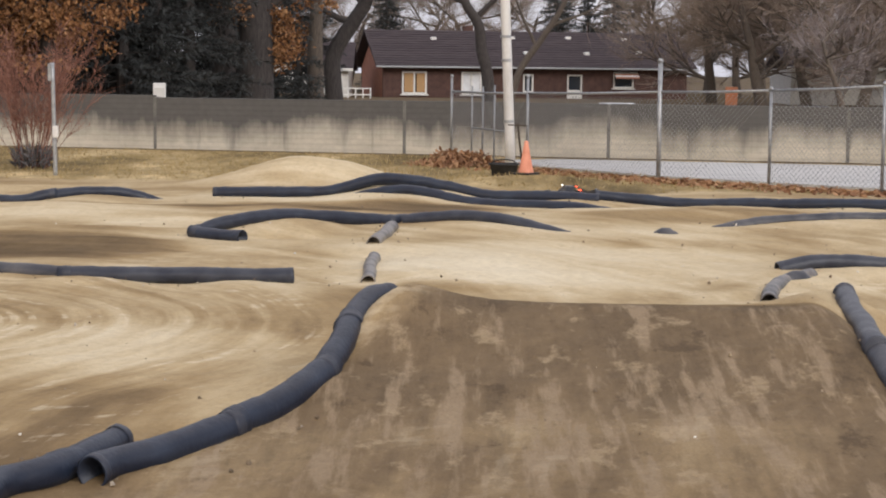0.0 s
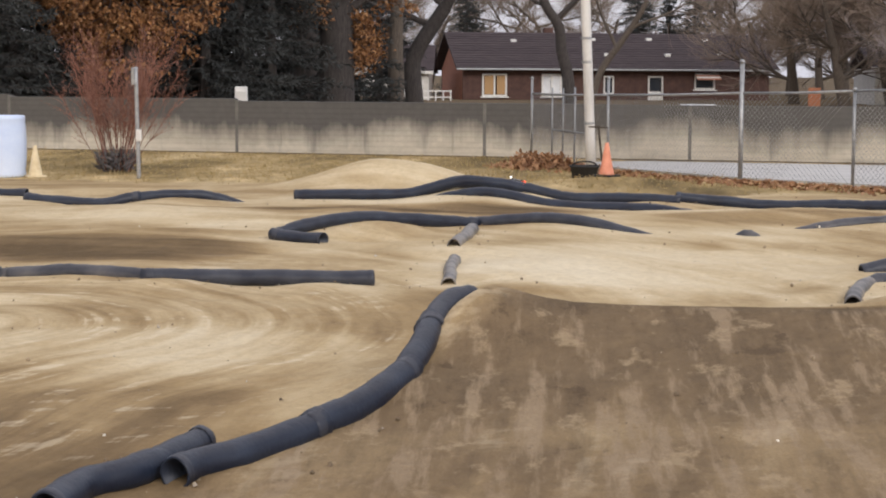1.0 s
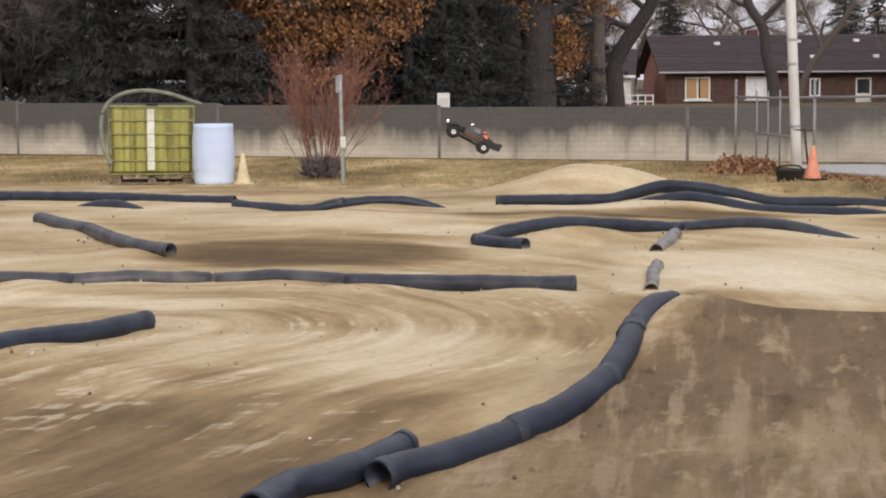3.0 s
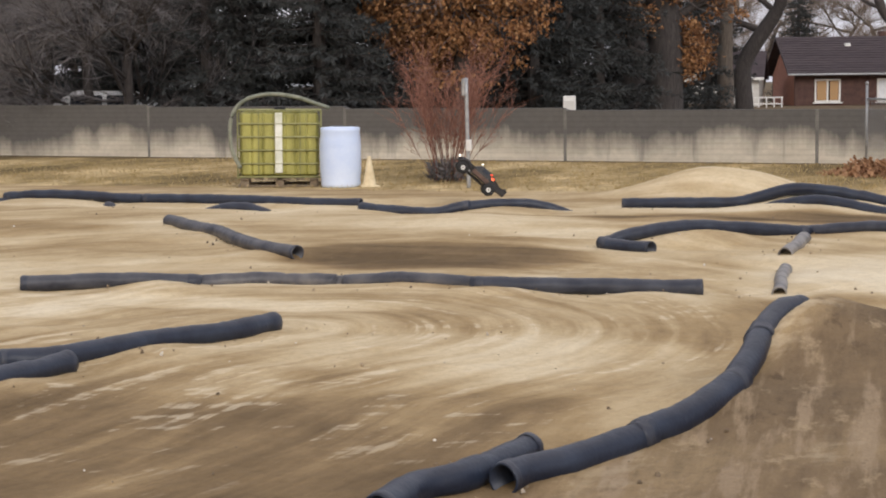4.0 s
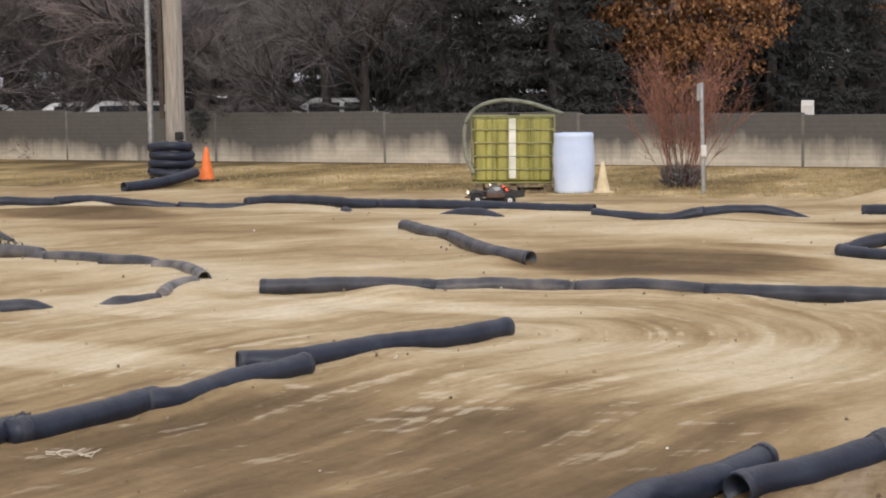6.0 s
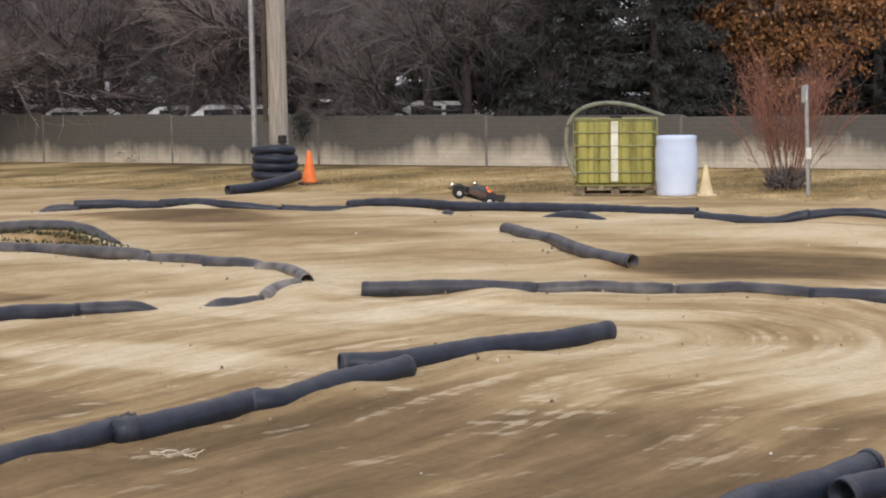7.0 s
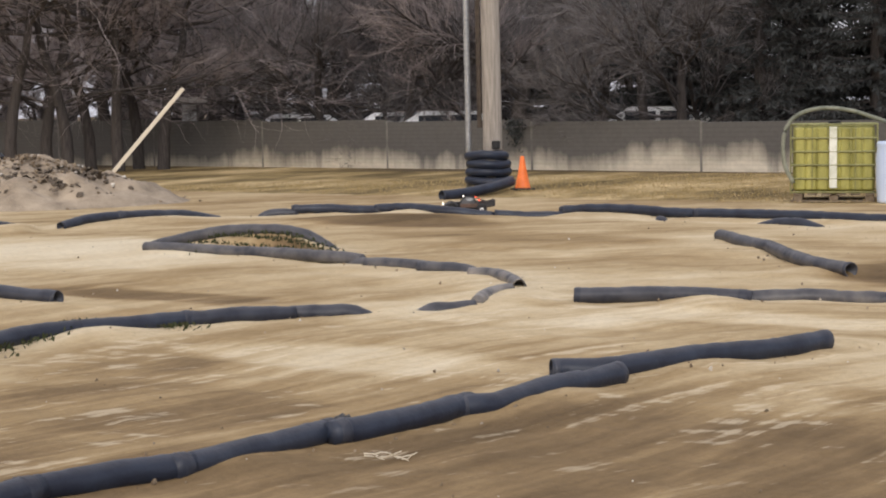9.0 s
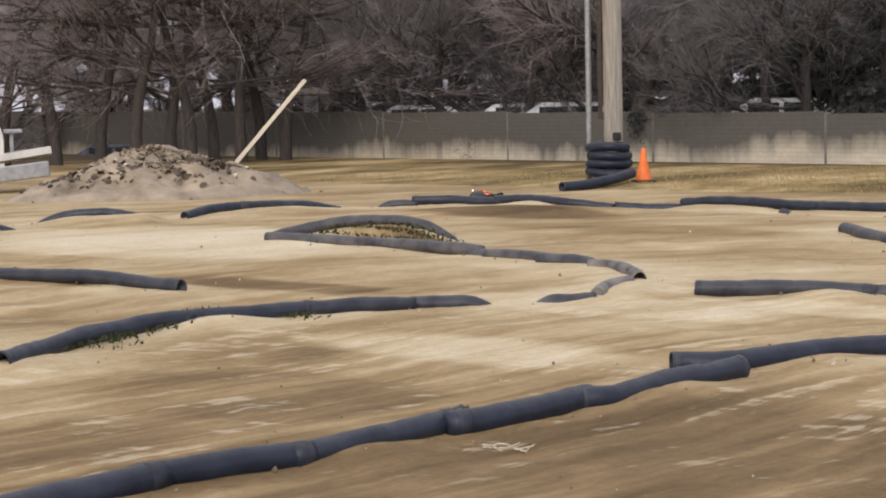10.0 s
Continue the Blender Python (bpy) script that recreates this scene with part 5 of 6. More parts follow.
def brick_house():
    house = new("brick_house")
    house.matrix_basis = Matrix.Translation((-3.66, 104.9, -0.3)) @ pose(0, 0, 0, 0, 0, 11.7)
    tagged(house, "long low red-brick house with a dark brown shingle roof", "house")
    L, D, E, R = 18.9, 8.2, 2.42, 4.5
    # walls with openings: (from, to, sill, head)
    holes = [(1.15, 2.65, 0.75, 2.1), (4.75, 6.0, 0.75, 2.1), (8.55, 9.2, 0.9, 2.0), (11.3, 12.25, 0.0, 2.0), (14.2, 15.5, 1.2, 2.1)]
    bm = bmesh.new()
    xs = 0.0
    for a, b, lo, hi in holes + [(L, L, 0, 0)]:
        box(a - xs, 0.25, E, ((xs + a) / 2, 0.125, E / 2), bm=bm)
        if b > a:
            if lo > 0:
                box(b - a, 0.25, lo, ((a + b) / 2, 0.125, lo / 2), bm=bm)
            box(b - a, 0.25, E - hi, ((a + b) / 2, 0.125, (E + hi) / 2), bm=bm)
        xs = b
    box(L, 0.25, E, (L / 2, D - 0.125, E / 2), bm=bm)
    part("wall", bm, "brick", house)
    # the left gable's brighter brick carries the light falling on that end
    for xx, mat in ((0.125, "lit_brick"), (L - 0.125, "brick")):
        bm = bmesh.new()
        prof = [(0.26, 0), (D - 0.26, 0), (D - 0.26, E), (D / 2, R - 0.25), (0.26, E)]
        lo = [bm.verts.new((xx - 0.125, y, z)) for y, z in prof]
        hi = [bm.verts.new((xx + 0.125, y, z)) for y, z in prof]
        bm.faces.new(lo)
        bm.faces.new(hi[::-1])
        for i in range(5):
            bm.faces.new((lo[i], hi[i], hi[(i + 1) % 5], lo[(i + 1) % 5]))
        bmesh.ops.recalc_face_normals(bm, faces=bm.faces)
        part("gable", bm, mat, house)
    for s, (y0, y1) in enumerate(((-0.55, D / 2), (D + 0.55, D / 2))):
        bm = bmesh.new()
        v = [bm.verts.new(p) for p in ((-0.5, y0, E - 0.12), (L + 0.5, y0, E - 0.12), (L + 0.5, y1, R), (-0.5, y1, R))]
        w = [bm.verts.new(q.co + Vector((0, 0, 0.12))) for q in v]
        bm.faces.new(v)
        bm.faces.new(w[::-1])
        for i in range(4):
            bm.faces.new((v[i], w[i], w[(i + 1) % 4], v[(i + 1) % 4]))
        bmesh.ops.recalc_face_normals(bm, faces=bm.faces)
        roof = part("roof", bm, "roof", house)
        if s == 0:
            for i in range(15):      # shingle courses
                t = (i + 0.5) / 15
                part("shingle_course", box(L + 0.98, 0.32, 0.03, (L / 2, y0 + (y1 - y0) * t, E + 0.012 + (R - E + 0.12) * t), turn=pose(0, 0, 0, math.degrees(math.atan2(R - E + 0.12, y1 - y0)) - 2)), "roof", roof)
            for xx, t in ((3.6, 0.75), (8.6, 0.8), (9.0, 0.35), (12.2, 0.82), (12.8, 0.35), (15.8, 0.8), (16.2, 0.4)):
                part("roof_vent", box(0.34, 0.3, 0.2, (xx, y0 + (y1 - y0) * t, E + 0.12 + (R - E) * t), 0.04), "white_trim", roof)
            part("gutter", box(L + 1.0, 0.09, 0.11, (L / 2, y0 - 0.05, E - 0.06), 0.02), "galvanised", roof)
    for i, (a, b, lo, hi) in enumerate(holes):
        w = new("door" if lo == 0 else "window")
        w.parent = house
        cx, cz = (a + b) / 2, (lo + hi) / 2
        for sx in (a + 0.05, b - 0.05):
            part("frame", box(0.1, 0.12, hi - lo, (sx, 0.06, cz), 0.01), "white_trim", w)
        for sz in (lo + 0.05, hi - 0.05):
            part("frame", box(b - a - 0.2, 0.12, 0.1, (cx, 0.06, sz), 0.01), "white_trim", w)
        if lo == 0:
            part("leaf", box(b - a - 0.22, 0.06, 0.95, (cx, 0.1, 0.6), 0.01), "white_trim", w)
            part("pane", box(b - a - 0.3, 0.03, 0.8, (cx, 0.1, 1.5)), "glass", w)
        elif i == 0:
            for k in (0, 1):
                part("pane", box((b - a) / 2 - 0.16, 0.03, hi - lo - 0.24, (a + 0.12 + (b - a) * (0.22 + 0.5 * k), 0.1, cz)), "lamp_amber", w, "window pane lit warm yellow")
            part("mullion", box(0.1, 0.1, hi - lo - 0.2, (cx, 0.07, cz)), "white_trim", w)
        elif i == 1:
            part("pane", box(b - a - 0.22, 0.03, hi - lo - 0.22, (cx, 0.1, cz)), "car_white", w, "pane with a drawn white blind")
            part("mullion", box(0.08, 0.1, hi - lo - 0.2, (cx, 0.05, cz)), "white_trim", w)
        else:
            part("pane", box(b - a - 0.2, 0.03, hi - lo - 0.2, (cx, 0.1, cz)), "glass", w)
        if lo > 0:
            part("sill", box(b - a + 0.2, 0.16, 0.07, (cx, -0.04, lo - 0.04), 0.01), "white_trim", w)
    for k in range(4):
        part("awning_slat", box(1.5, 0.2, 0.03, (14.95, -0.15 - 0.14 * k, 2.14 - 0.1 * k), 0.005, turn=pose(0, 0, 0, 30)), "lit_brick" if k % 2 else "white_trim", house)
    part("chimney", box(0.6, 0.5, 0.9, (6.2, D / 2 + 0.9, R), 0.02), "brick", house)


brick_house()


def outbuilding(az, r, w, d, e, ridge, wall, label, turn=0.0, door=True):
    ob = new("garage")
    ob.matrix_basis = polar(az, r, -0.25, turn)
    tagged(ob, label, "garage")
    part("wall", box(w, d, e, (0, d / 2, e / 2), 0.01), wall, ob)
    bm = bmesh.new()
    prof = [(-0.3, e - 0.06), (d / 2, ridge), (d + 0.3, e - 0.06), (d + 0.3, e + 0.08), (d / 2, ridge + 0.14), (-0.3, e + 0.08)]
    a = [bm.verts.new((-w / 2 - 0.3, y, z)) for y, z in prof]
    b = [bm.verts.new((w / 2 + 0.3, y, z)) for y, z in prof]
    bm.faces.new(a)
    bm.faces.new(b[::-1])
    for i in range(6):
        bm.faces.new((a[i], b[i], b[(i + 1) % 6], a[(i + 1) % 6]))
    bmesh.ops.recalc_face_normals(bm, faces=bm.faces)
    part("roof", bm, "roof", ob)
    if door:
        dr = new("garage_door")
        dr.parent = ob
        for k in range(4):
            part("door_panel", box(w * 0.7, 0.05, e * 0.2, (0, -0.02, e * (0.1 + 0.205 * k)), 0.015), "white_trim", dr)
    part("fascia", box(w + 0.6, 0.05, 0.16, (0, -0.33, e + 0.0), 0.01), "white_trim", ob)


outbuilding(3.72, 104, 2.2, 5, 2.1, 3.6, "garage_white", "small white-sided garage with a dark roof")
outbuilding(4.9, 120, 4.5, 6, 2.6, 5.2, "garage_white", "pale house half hidden behind dark trees", 20, False)
outbuilding(-13.4, 96, 8.0, 6, 2.4, 3.4, "garage_white", "white shed behind a small leafless tree", 0, False)
outbuilding(39.15, 50.9, 0.4, 1.2, 2.35, 2.6, "car_white", "small pale blue-white shed beyond the wall", 40, False)


def porch_rail():
    ob = new("porch_rail")
    ob.matrix_basis = polar(3.0, 100, -0.3, 0)
    tagged(ob, "white porch rail beside a garage", "rail")
    for z in (0.75, 1.1):
        part("bar", box(2.2, 0.06, 0.07, (0, 0, z), 0.01), "white_trim", ob)
    for k in range(6):
        part("baluster", box(0.07, 0.06, 1.1, (-1.05 + 0.42 * k, 0, 0.55), 0.01), "white_trim", ob)


porch_rail()


def parked_car(az, r, paint, turn, label, down=-0.82):
    car = new("parked_car")
    car.matrix_basis = polar(az, r, down, turn)
    tagged(car, label, "car")
    prof = [(-2.2, 0.3), (2.2, 0.3), (2.25, 0.6), (2.1, 0.85), (1.2, 0.95), (0.5, 1.42), (-1.0, 1.45), (-1.7, 1.0), (-2.2, 0.92)]
    bm = bmesh.new()
    a = [bm.verts.new((x, -0.85 + (0.15 if z > 1.2 else 0), z)) for x, z in prof]
    b = [bm.verts.new((x, 0.85 - (0.15 if z > 1.2 else 0), z)) for x, z in prof]
    bm.faces.new(a)
    bm.faces.new(b[::-1])
    for i in range(len(prof)):
        j = (i + 1) % len(prof)
        bm.faces.new((a[i], b[i], b[j], a[j]))
    bmesh.ops.recalc_face_normals(bm, faces=bm.faces)
    bmesh.ops.bevel(bm, geom=list(bm.edges), offset=0.05, segments=2, affect="EDGES")
    part("body", bm, paint, car)
    for x0, x1 in ((-1.1, -0.35), (-0.25, 0.45)):
        for sy in (-1, 1):
            part("side_window", box(x1 - x0, 0.03, 0.32, ((x0 + x1) / 2, sy * 0.80, 1.17), 0.01), "glass", car)
    part("windscreen", box(0.72, 1.25, 0.03, (0.87, 0, 1.2), 0.01, turn=pose(0, 0, 0, 0, 34)), "glass", car)
    for x in (-1.4, 1.4):
        for sy in (-0.78, 0.78):
            w = new("wheel")
            w.parent = car
            w.matrix_basis = pose(x, sy, 0.32, 90)
            smooth(part("tyre", lathe([(0.2, -0.1), (0.31, -0.1), (0.33, -0.06), (0.33, 0.06), (0.31, 0.1), (0.2, 0.1)], 20), "rubber", w))
            part("rim", lathe([(0.19, -0.105), (0.19, 0.105)], 14), "galvanised", w)


for az, r, paint, turn in ((-8.9, 66, "car_dark", 15), (-5.6, 70, "car_white", 80), (-11.4, 68, "car_dark", 170), (19.6, 56, "car_white", 30), (21.4, 64, "car_white", 200),
                           (33.6, 60, "car_white", 35), (35.1, 62, "car_white", 215), (37.2, 64, "car_dark", 30), (41.0, 66, "car_white", 40), (43.2, 60, "car_white", 40), (9.0, 72, "car_white", 80), (29.6, 63, "car_white", 30), (45.0, 58, "car_dark", 30), (24.0, 58, "car_white", 10)):
    parked_car(az, r, paint, turn, ("white" if paint == "car_white" else "dark blue") + " car parked beyond the concrete wall")


for az, r, turn in ((35.3, 50.0, 35), (32.7, 49.0, 215), (23.6, 43.6, 20), (30.6, 47.0, 40)):
    parked_car(az, r, "car_white", turn, "white car parked close behind the concrete wall", 0.2)


cabinet = part("utility_box", box(0.26, 0.2, 1.5, (0, 0, 0.75), 0.02), "white_trim")
cabinet.matrix_basis = polar(9.15, 37, -0.06, 8)
tagged(cabinet, "white metal utility box showing over the wall", "utility box")
part("door", box(0.2, 0.02, 0.6, (0, -0.105, 1.1), 0.006), "garage_white", cabinet)


def ivy():
    """A dark tuft hanging down the wall's face."""
    rng = random.Random(12)
    tuft = Sticks()
    for _ in range(420):
        q = Vector((rng.gauss(0, 0.12), -0.02 - abs(rng.gauss(0, 0.05)), -abs(rng.gauss(0, 0.26)) + 0.08))
        tuft.leaf(q, any_way(rng, Vector((0, -0.3, -1)).normalized(), rng.uniform(0.2, 1.2)), rng.uniform(0.05, 0.1), rng.uniform(0.03, 0.06), rng)
    ob = tuft.link("ivy", "needle")
    x = -19.6
    ob.matrix_basis = pose(x, wall_line(x) - 0.0, 1.36, 0, 0, math.degrees(math.atan(-0.22)))
    tagged(ob, "dark green ivy hanging over the concrete wall", "ivy")


ivy()


# ---- the heap of clay, the leaning board and the trailer ----
def clay_heap():
    heap = []
    n, m = 72, 30
    for j in range(m + 1):
        for i in range(n):
            t, a = j / m, 2 * math.pi * i / n
            u, v = t * math.cos(a), t * math.sin(a)
            h = 0.72 * max(0, 1 - t ** 1.7) ** 1.3 + 0.14 * math.exp(-((u + 0.12) ** 2 + v * v) / 0.05)
            q = Vector((u * 2.75, v * 1.9, 0))
            h += (0.16 * noise.noise(q * 1.7) + 0.09 * noise.noise(q * 4.5) + 0.05 * noise.noise(q * 12)) * min(1, 3 * (1 - t))
            heap.append((q.x * (1 + 0.1 * noise.noise(Vector((a, 3, 1)))), q.y, h - 0.03))
    faces = [(j * n + i, j * n + (i + 1) % n, (j + 1) * n + (i + 1) % n, (j + 1) * n + i) for j in range(m) for i in range(n)]
    me = bpy.data.meshes.new("clay_mound")
    me.from_pydata(heap, [], faces)
    bmm = bmesh.new()
    bmm.from_mesh(me)
    bmesh.ops.recalc_face_normals(bmm, faces=bmm.faces)
    bmm.to_mesh(me)
    bmm.free()
    me.materials.append(M["clay_pile"])
    ob = smooth(new("clay_mound", me))
    ob.matrix_basis = pose(-20.9, 21.6, z_at(-20.9, 21.6) - 0.01, 0, 0, 44)
    tagged(ob, "heap of pale crumbly clay with dark clods on top", "dirt heap")
    rng = random.Random(4)
    s = Sticks()
    for _ in range(320):
        a, t = rng.uniform(0, 6.283), min(1, abs(rng.gauss(0.1, 0.38)))
        q = Vector((t * math.cos(a) * 2.75, t * math.sin(a) * 1.9, 0))
        q.z = 0.72 * max(0, 1 - t ** 1.7) ** 1.3 + 0.14 * math.exp(-((q.x / 2.75 + 0.12) ** 2 + (q.y / 1.9) ** 2) / 0.05) - 0.01
        r = rng.uniform(0.01, 0.04)
        s.stick([q, q + Vector((rng.uniform(-1, 1), rng.uniform(-1, 1), 0.5)).normalized() * r * 1.6], r, r * 0.6, 5)
        n0 = len(s.v)
        s.f.append(tuple(range(n0 - 5, n0)))
    tagged(s.link("crumbled_clay", "pebble", ob), kind="stuff")
    lumps = Sticks()
    for _ in range(800):
        a, t = rng.uniform(0, 6.283), min(0.72, abs(rng.gauss(0.42, 0.16)))
        q = Vector((t * math.cos(a) * 2.75, t * math.sin(a) * 1.9, 0.72 * max(0, 1 - t ** 1.7) ** 1.3 - 0.02))
        r = rng.uniform(0.015, 0.05)
        lumps.stick([q, q + Vector((rng.uniform(-1, 1), rng.uniform(-1, 1), 0.9)).normalized() * r * 0.7], r * rng.uniform(1, 1.7), r * 0.5, 6)
        n0 = len(lumps.v)
        lumps.f.append(tuple(range(n0 - 6, n0)))
    tagged(lumps.link("dark_clay", "clay_dark", ob), kind="stuff")


clay_heap()

board = part("board", box(0.075, 0.05, 2.5, (0, 0, 1.25), 0.006), "board")
d = Vector((1.10, 0.93, 1.64)).normalized()
board.matrix_basis = Matrix.Translation((-22.16, 24.45, 0.30)) @ d.to_track_quat("Z", "X").to_matrix().to_4x4()
tagged(board, "long pale bare wooden board leaning over a clay heap", "board")


def trailer():
    ob = new("trailer")
    ob.matrix_basis = pose(-24.60, 21.86, 0.25, 0, 0, 48)
    tagged(ob, "grey flat-bed trailer with a round fender behind the clay heap", "trailer")
    part("side_rail", box(2.6, 0.09, 0.13, (-0.75, -0.55, 0.58), 0.01, turn=pose(0, 0, 0, 0, -8)), "pale_coat", ob)
    part("deck", box(2.6, 1.2, 0.05, (-0.75, 0.05, 0.50), 0.01, turn=pose(0, 0, 0, 0, -8)), "pallet", ob)
    part("skid", box(2.4, 0.1, 0.28, (-0.7, -0.5, 0.30), 0.02, turn=pose(0, 0, 0, 0, -6)), "galvanised", ob)
    arch = [(-0.75 + 0.42 * math.cos(a), -0.5, 0.92 + 0.5 * math.sin(a)) for a in np.linspace(0, math.pi, 15)]
    part("fender", sweep(arch, 0.05, 8), "pale_coat", ob)
    for x, z in ((-0.33, 0.92), (-1.17, 0.92)):
        part("post", box(0.09, 0.09, 0.5, (x, -0.5, 0.72), 0.01), "pale_coat", ob)
    part("post", box(0.07, 0.07, 0.5, (-0.15, -0.3, 0.85), 0.01), "galvanised", ob)
    part("shelf", box(0.34, 0.25, 0.08, (-0.12, -0.3, 1.1), 0.02), "galvanised", ob)
    w = new("wheel")
    w.parent = ob
    w.matrix_basis = pose(-0.75, -0.42, 0.28, 90)
    smooth(part("tyre", lathe([(0.14, -0.08), (0.26, -0.08), (0.28, -0.04), (0.28, 0.04), (0.26, 0.08), (0.14, 0.08)], 20), "rubber", w))
    part("rim", lathe([(0.13, -0.085), (0.13, 0.085)], 14), "galvanised", w)


trailer()


def torn_scrap(x, y, turn):
    """A crumpled strip of pipe wall at a joint."""
    rng = random.Random(3)
    bm = bmesh.new()
    for k in range(4):
        a0 = rng.uniform(0, 3)
        arc = [Vector(((0.03 + 0.008 * k) * math.cos(a0 + t), 0.03 * k - 0.04 + rng.uniform(-0.01, 0.01), 0.03 + (0.03 + 0.008 * k) * abs(math.sin(a0 + t)) + rng.uniform(-0.01, 0.01))) for t in np.linspace(0, 2.6, 8)]
        sweep(arc, 0.010, 5, bm)
    ob = smooth(part("torn_scrap", bm, "coupling"))
    ob.matrix_basis = pose(x, y, z_at(x, y) + 0.03, 0, 0, turn)
    tagged(ob, "crumpled torn strip of black pipe plastic at a joint", "scrap")


torn_scrap(-5.03, 7.30, 20)
straw = Sticks()
for k in range(9):
    r5 = random.Random(k)
    straw.stick(bent(r5, Vector((-4.72 + 0.03 * k, 7.02 + r5.uniform(-0.03, 0.03), 0.02)), Vector((1, 0.3, 0.02)), 0.09, 3, 0.25)[0], 0.004, 0.002, 4)
straw_ob = straw.link("straw", "board")
straw_ob.location.z = z_at(-4.6, 7.0) - 0.01
tagged(straw_ob, "small tuft of pale dry straw on the dirt", "straw")
panel = part("panel", box(0.6, 0.06, 1.3, (0, 0, 0.65), 0.01), "red_board")
panel.name = "painted_panel"
panel.matrix_basis = polar(-9.2, 85, -0.1, 10)
tagged(panel, "orange-red painted panel standing in a far yard", "panel")


# ---- litter, weeds, clods and grass, each too many to count ----
def scatter():
    rng = random.Random(77)
    leaves = Sticks()
    line = [(0.10, 28.7), (0.75, 27.3), (1.75, 25.4), (3.2, 23.75), (4.6, 22.45), (6.2, 21.0)]
    for k in range(len(line) - 1):
        (x0, y0), (x1, y1) = line[k], line[k + 1]
        for _ in range(380 if k else 1100):
            t = rng.random()
            pile = 0.20 if k == 0 else 0.025
            off = rng.gauss(0, 0.36 if k == 0 else 0.27)
            x, y = x0 + (x1 - x0) * t + off * 0.7 - (0.15 if k == 0 else 0), y0 + (y1 - y0) * t + off * 0.6
            z = z_hint(x, y) + pile * math.exp(-(off / 0.3) ** 2) * rng.random() + 0.005
            leaves.leaf(Vector((x, y, z)), any_way(rng, Vector((0, 0, 1)), rng.uniform(0.5, 1.7) if k == 0 else rng.uniform(1.1, 1.6)), rng.uniform(0.06, 0.13), rng.uniform(0.04, 0.08), rng)
    tagged(leaves.link("leaf_litter", "litter"), "drift of fallen orange-brown leaves along the fence", "leaves", kind="stuff")
    weeds = Sticks()
    spots = [(-11.4, 14.85, 0.75, 0.16, 420), (-10.7, 14.9, 0.4, 0.14, 160), (-8.55, 10.1, 0.3, 0.12, 160), (-8.95, 9.0, 0.2, 0.5, 200), (-8.8, 8.4, 0.25, 0.25, 140), (-9.0, 9.5, 0.15, 0.2, 90)]
    for cx, cy, w, h, n in spots:
        for _ in range(n):
            x, y = rng.gauss(cx, w * 0.55), rng.gauss(cy, h * 0.7)
            weeds.leaf(Vector((x, y, z_hint(x, y) + 0.01)), any_way(rng, Vector((0, 0, 1)), rng.uniform(0.1, 1.2)), rng.uniform(0.025, 0.065), rng.uniform(0.012, 0.03), rng)
    tagged(weeds.link("weeds", "weed"), "low green weeds growing along the drain pipes", "weeds", kind="stuff")
    clods = Sticks()
    for path, rad, _ in LAID:
        for q in path[::3]:
            for _ in range(1):
                x, y = q.x + rng.gauss(0, 0.20), q.y + rng.gauss(0, 0.16) - 0.05
                clod(clods, rng, x, y, rng.choice((0.004, 0.006, 0.008, 0.014)))
    for _ in range(500):
        a, r = radians(rng.uniform(-15, 50)), rng.uniform(5.5, 22)
        clod(clods, rng, -math.sin(a) * r, math.cos(a) * r, rng.choice((0.004, 0.005, 0.007, 0.012)))
    tagged(clods.link("clods", "pebble"), "loose clods and pale pebbles scattered over the dirt", "clods", kind="stuff")
    grass = Sticks()
    for _ in range(16000):
        a, r = radians(rng.uniform(-15, 46)), rng.uniform(22.3, 36)
        x, y = -math.sin(a) * r, math.cos(a) * r
        if y < 23.0 - 0.15 * x + rng.gauss(0, 0.4) or y > wall_line(x) - 0.6 or (x > 1.2 and y > 29.6 - 1.45 * x) or x < -24:
            continue
        for _ in range(3):
            grass.leaf(Vector((x + rng.gauss(0, 0.05), y + rng.gauss(0, 0.05), z_hint(x, y) - 0.005)), any_way(rng, Vector((0, 0, 1)), rng.uniform(0.2, 1.1)), rng.uniform(0.03, 0.09), rng.uniform(0.006, 0.014), rng)
    tagged(grass.link("dry_grass", "grass_blade"), "thin dry yellow-green grass before the wall", "grass", kind="stuff")


HINT = {}


def z_hint(x, y):
    """Ground height, remembered on a 12 cm grid."""
    k = (round(x / 0.12), round(y / 0.12))
    if k not in HINT:
        HINT[k] = z_at(k[0] * 0.12, k[1] * 0.12)
    return HINT[k]


def clod(s, rng, x, y, r):
    q = Vector((x, y, z_hint(x, y) - r * 0.3))
    n0 = len(s.v)
    s.stick([q, q + Vector((rng.uniform(-0.5, 0.5), rng.uniform(-0.5, 0.5), 0.7)).normalized() * r * 1.5], r, r * 0.55, 5)
    s.f.append(tuple(range(n0 + 5, n0 + 10)))



scatter()


# ---- the radio-controlled truck ----
WHEEL_R, BASE = 0.078, 0.21


def slab(outline, half, bm=None, shrink=None):
    """A body from a side outline of (x, z, half width) points, filled across."""
    bm = bm or bmesh.new()
    a = [bm.verts.new((x, -w, z)) for x, z, w in outline]
    b = [bm.verts.new((x, w, z)) for x, z, w in outline]
    bm.faces.new(a)
    bm.faces.new(b[::-1])
    n = len(outline)
    for i in range(n):
        bm.faces.new((a[i], b[i], b[(i + 1) % n], a[(i + 1) % n]))
    bmesh.ops.recalc_face_normals(bm, faces=bm.faces)
    return bm


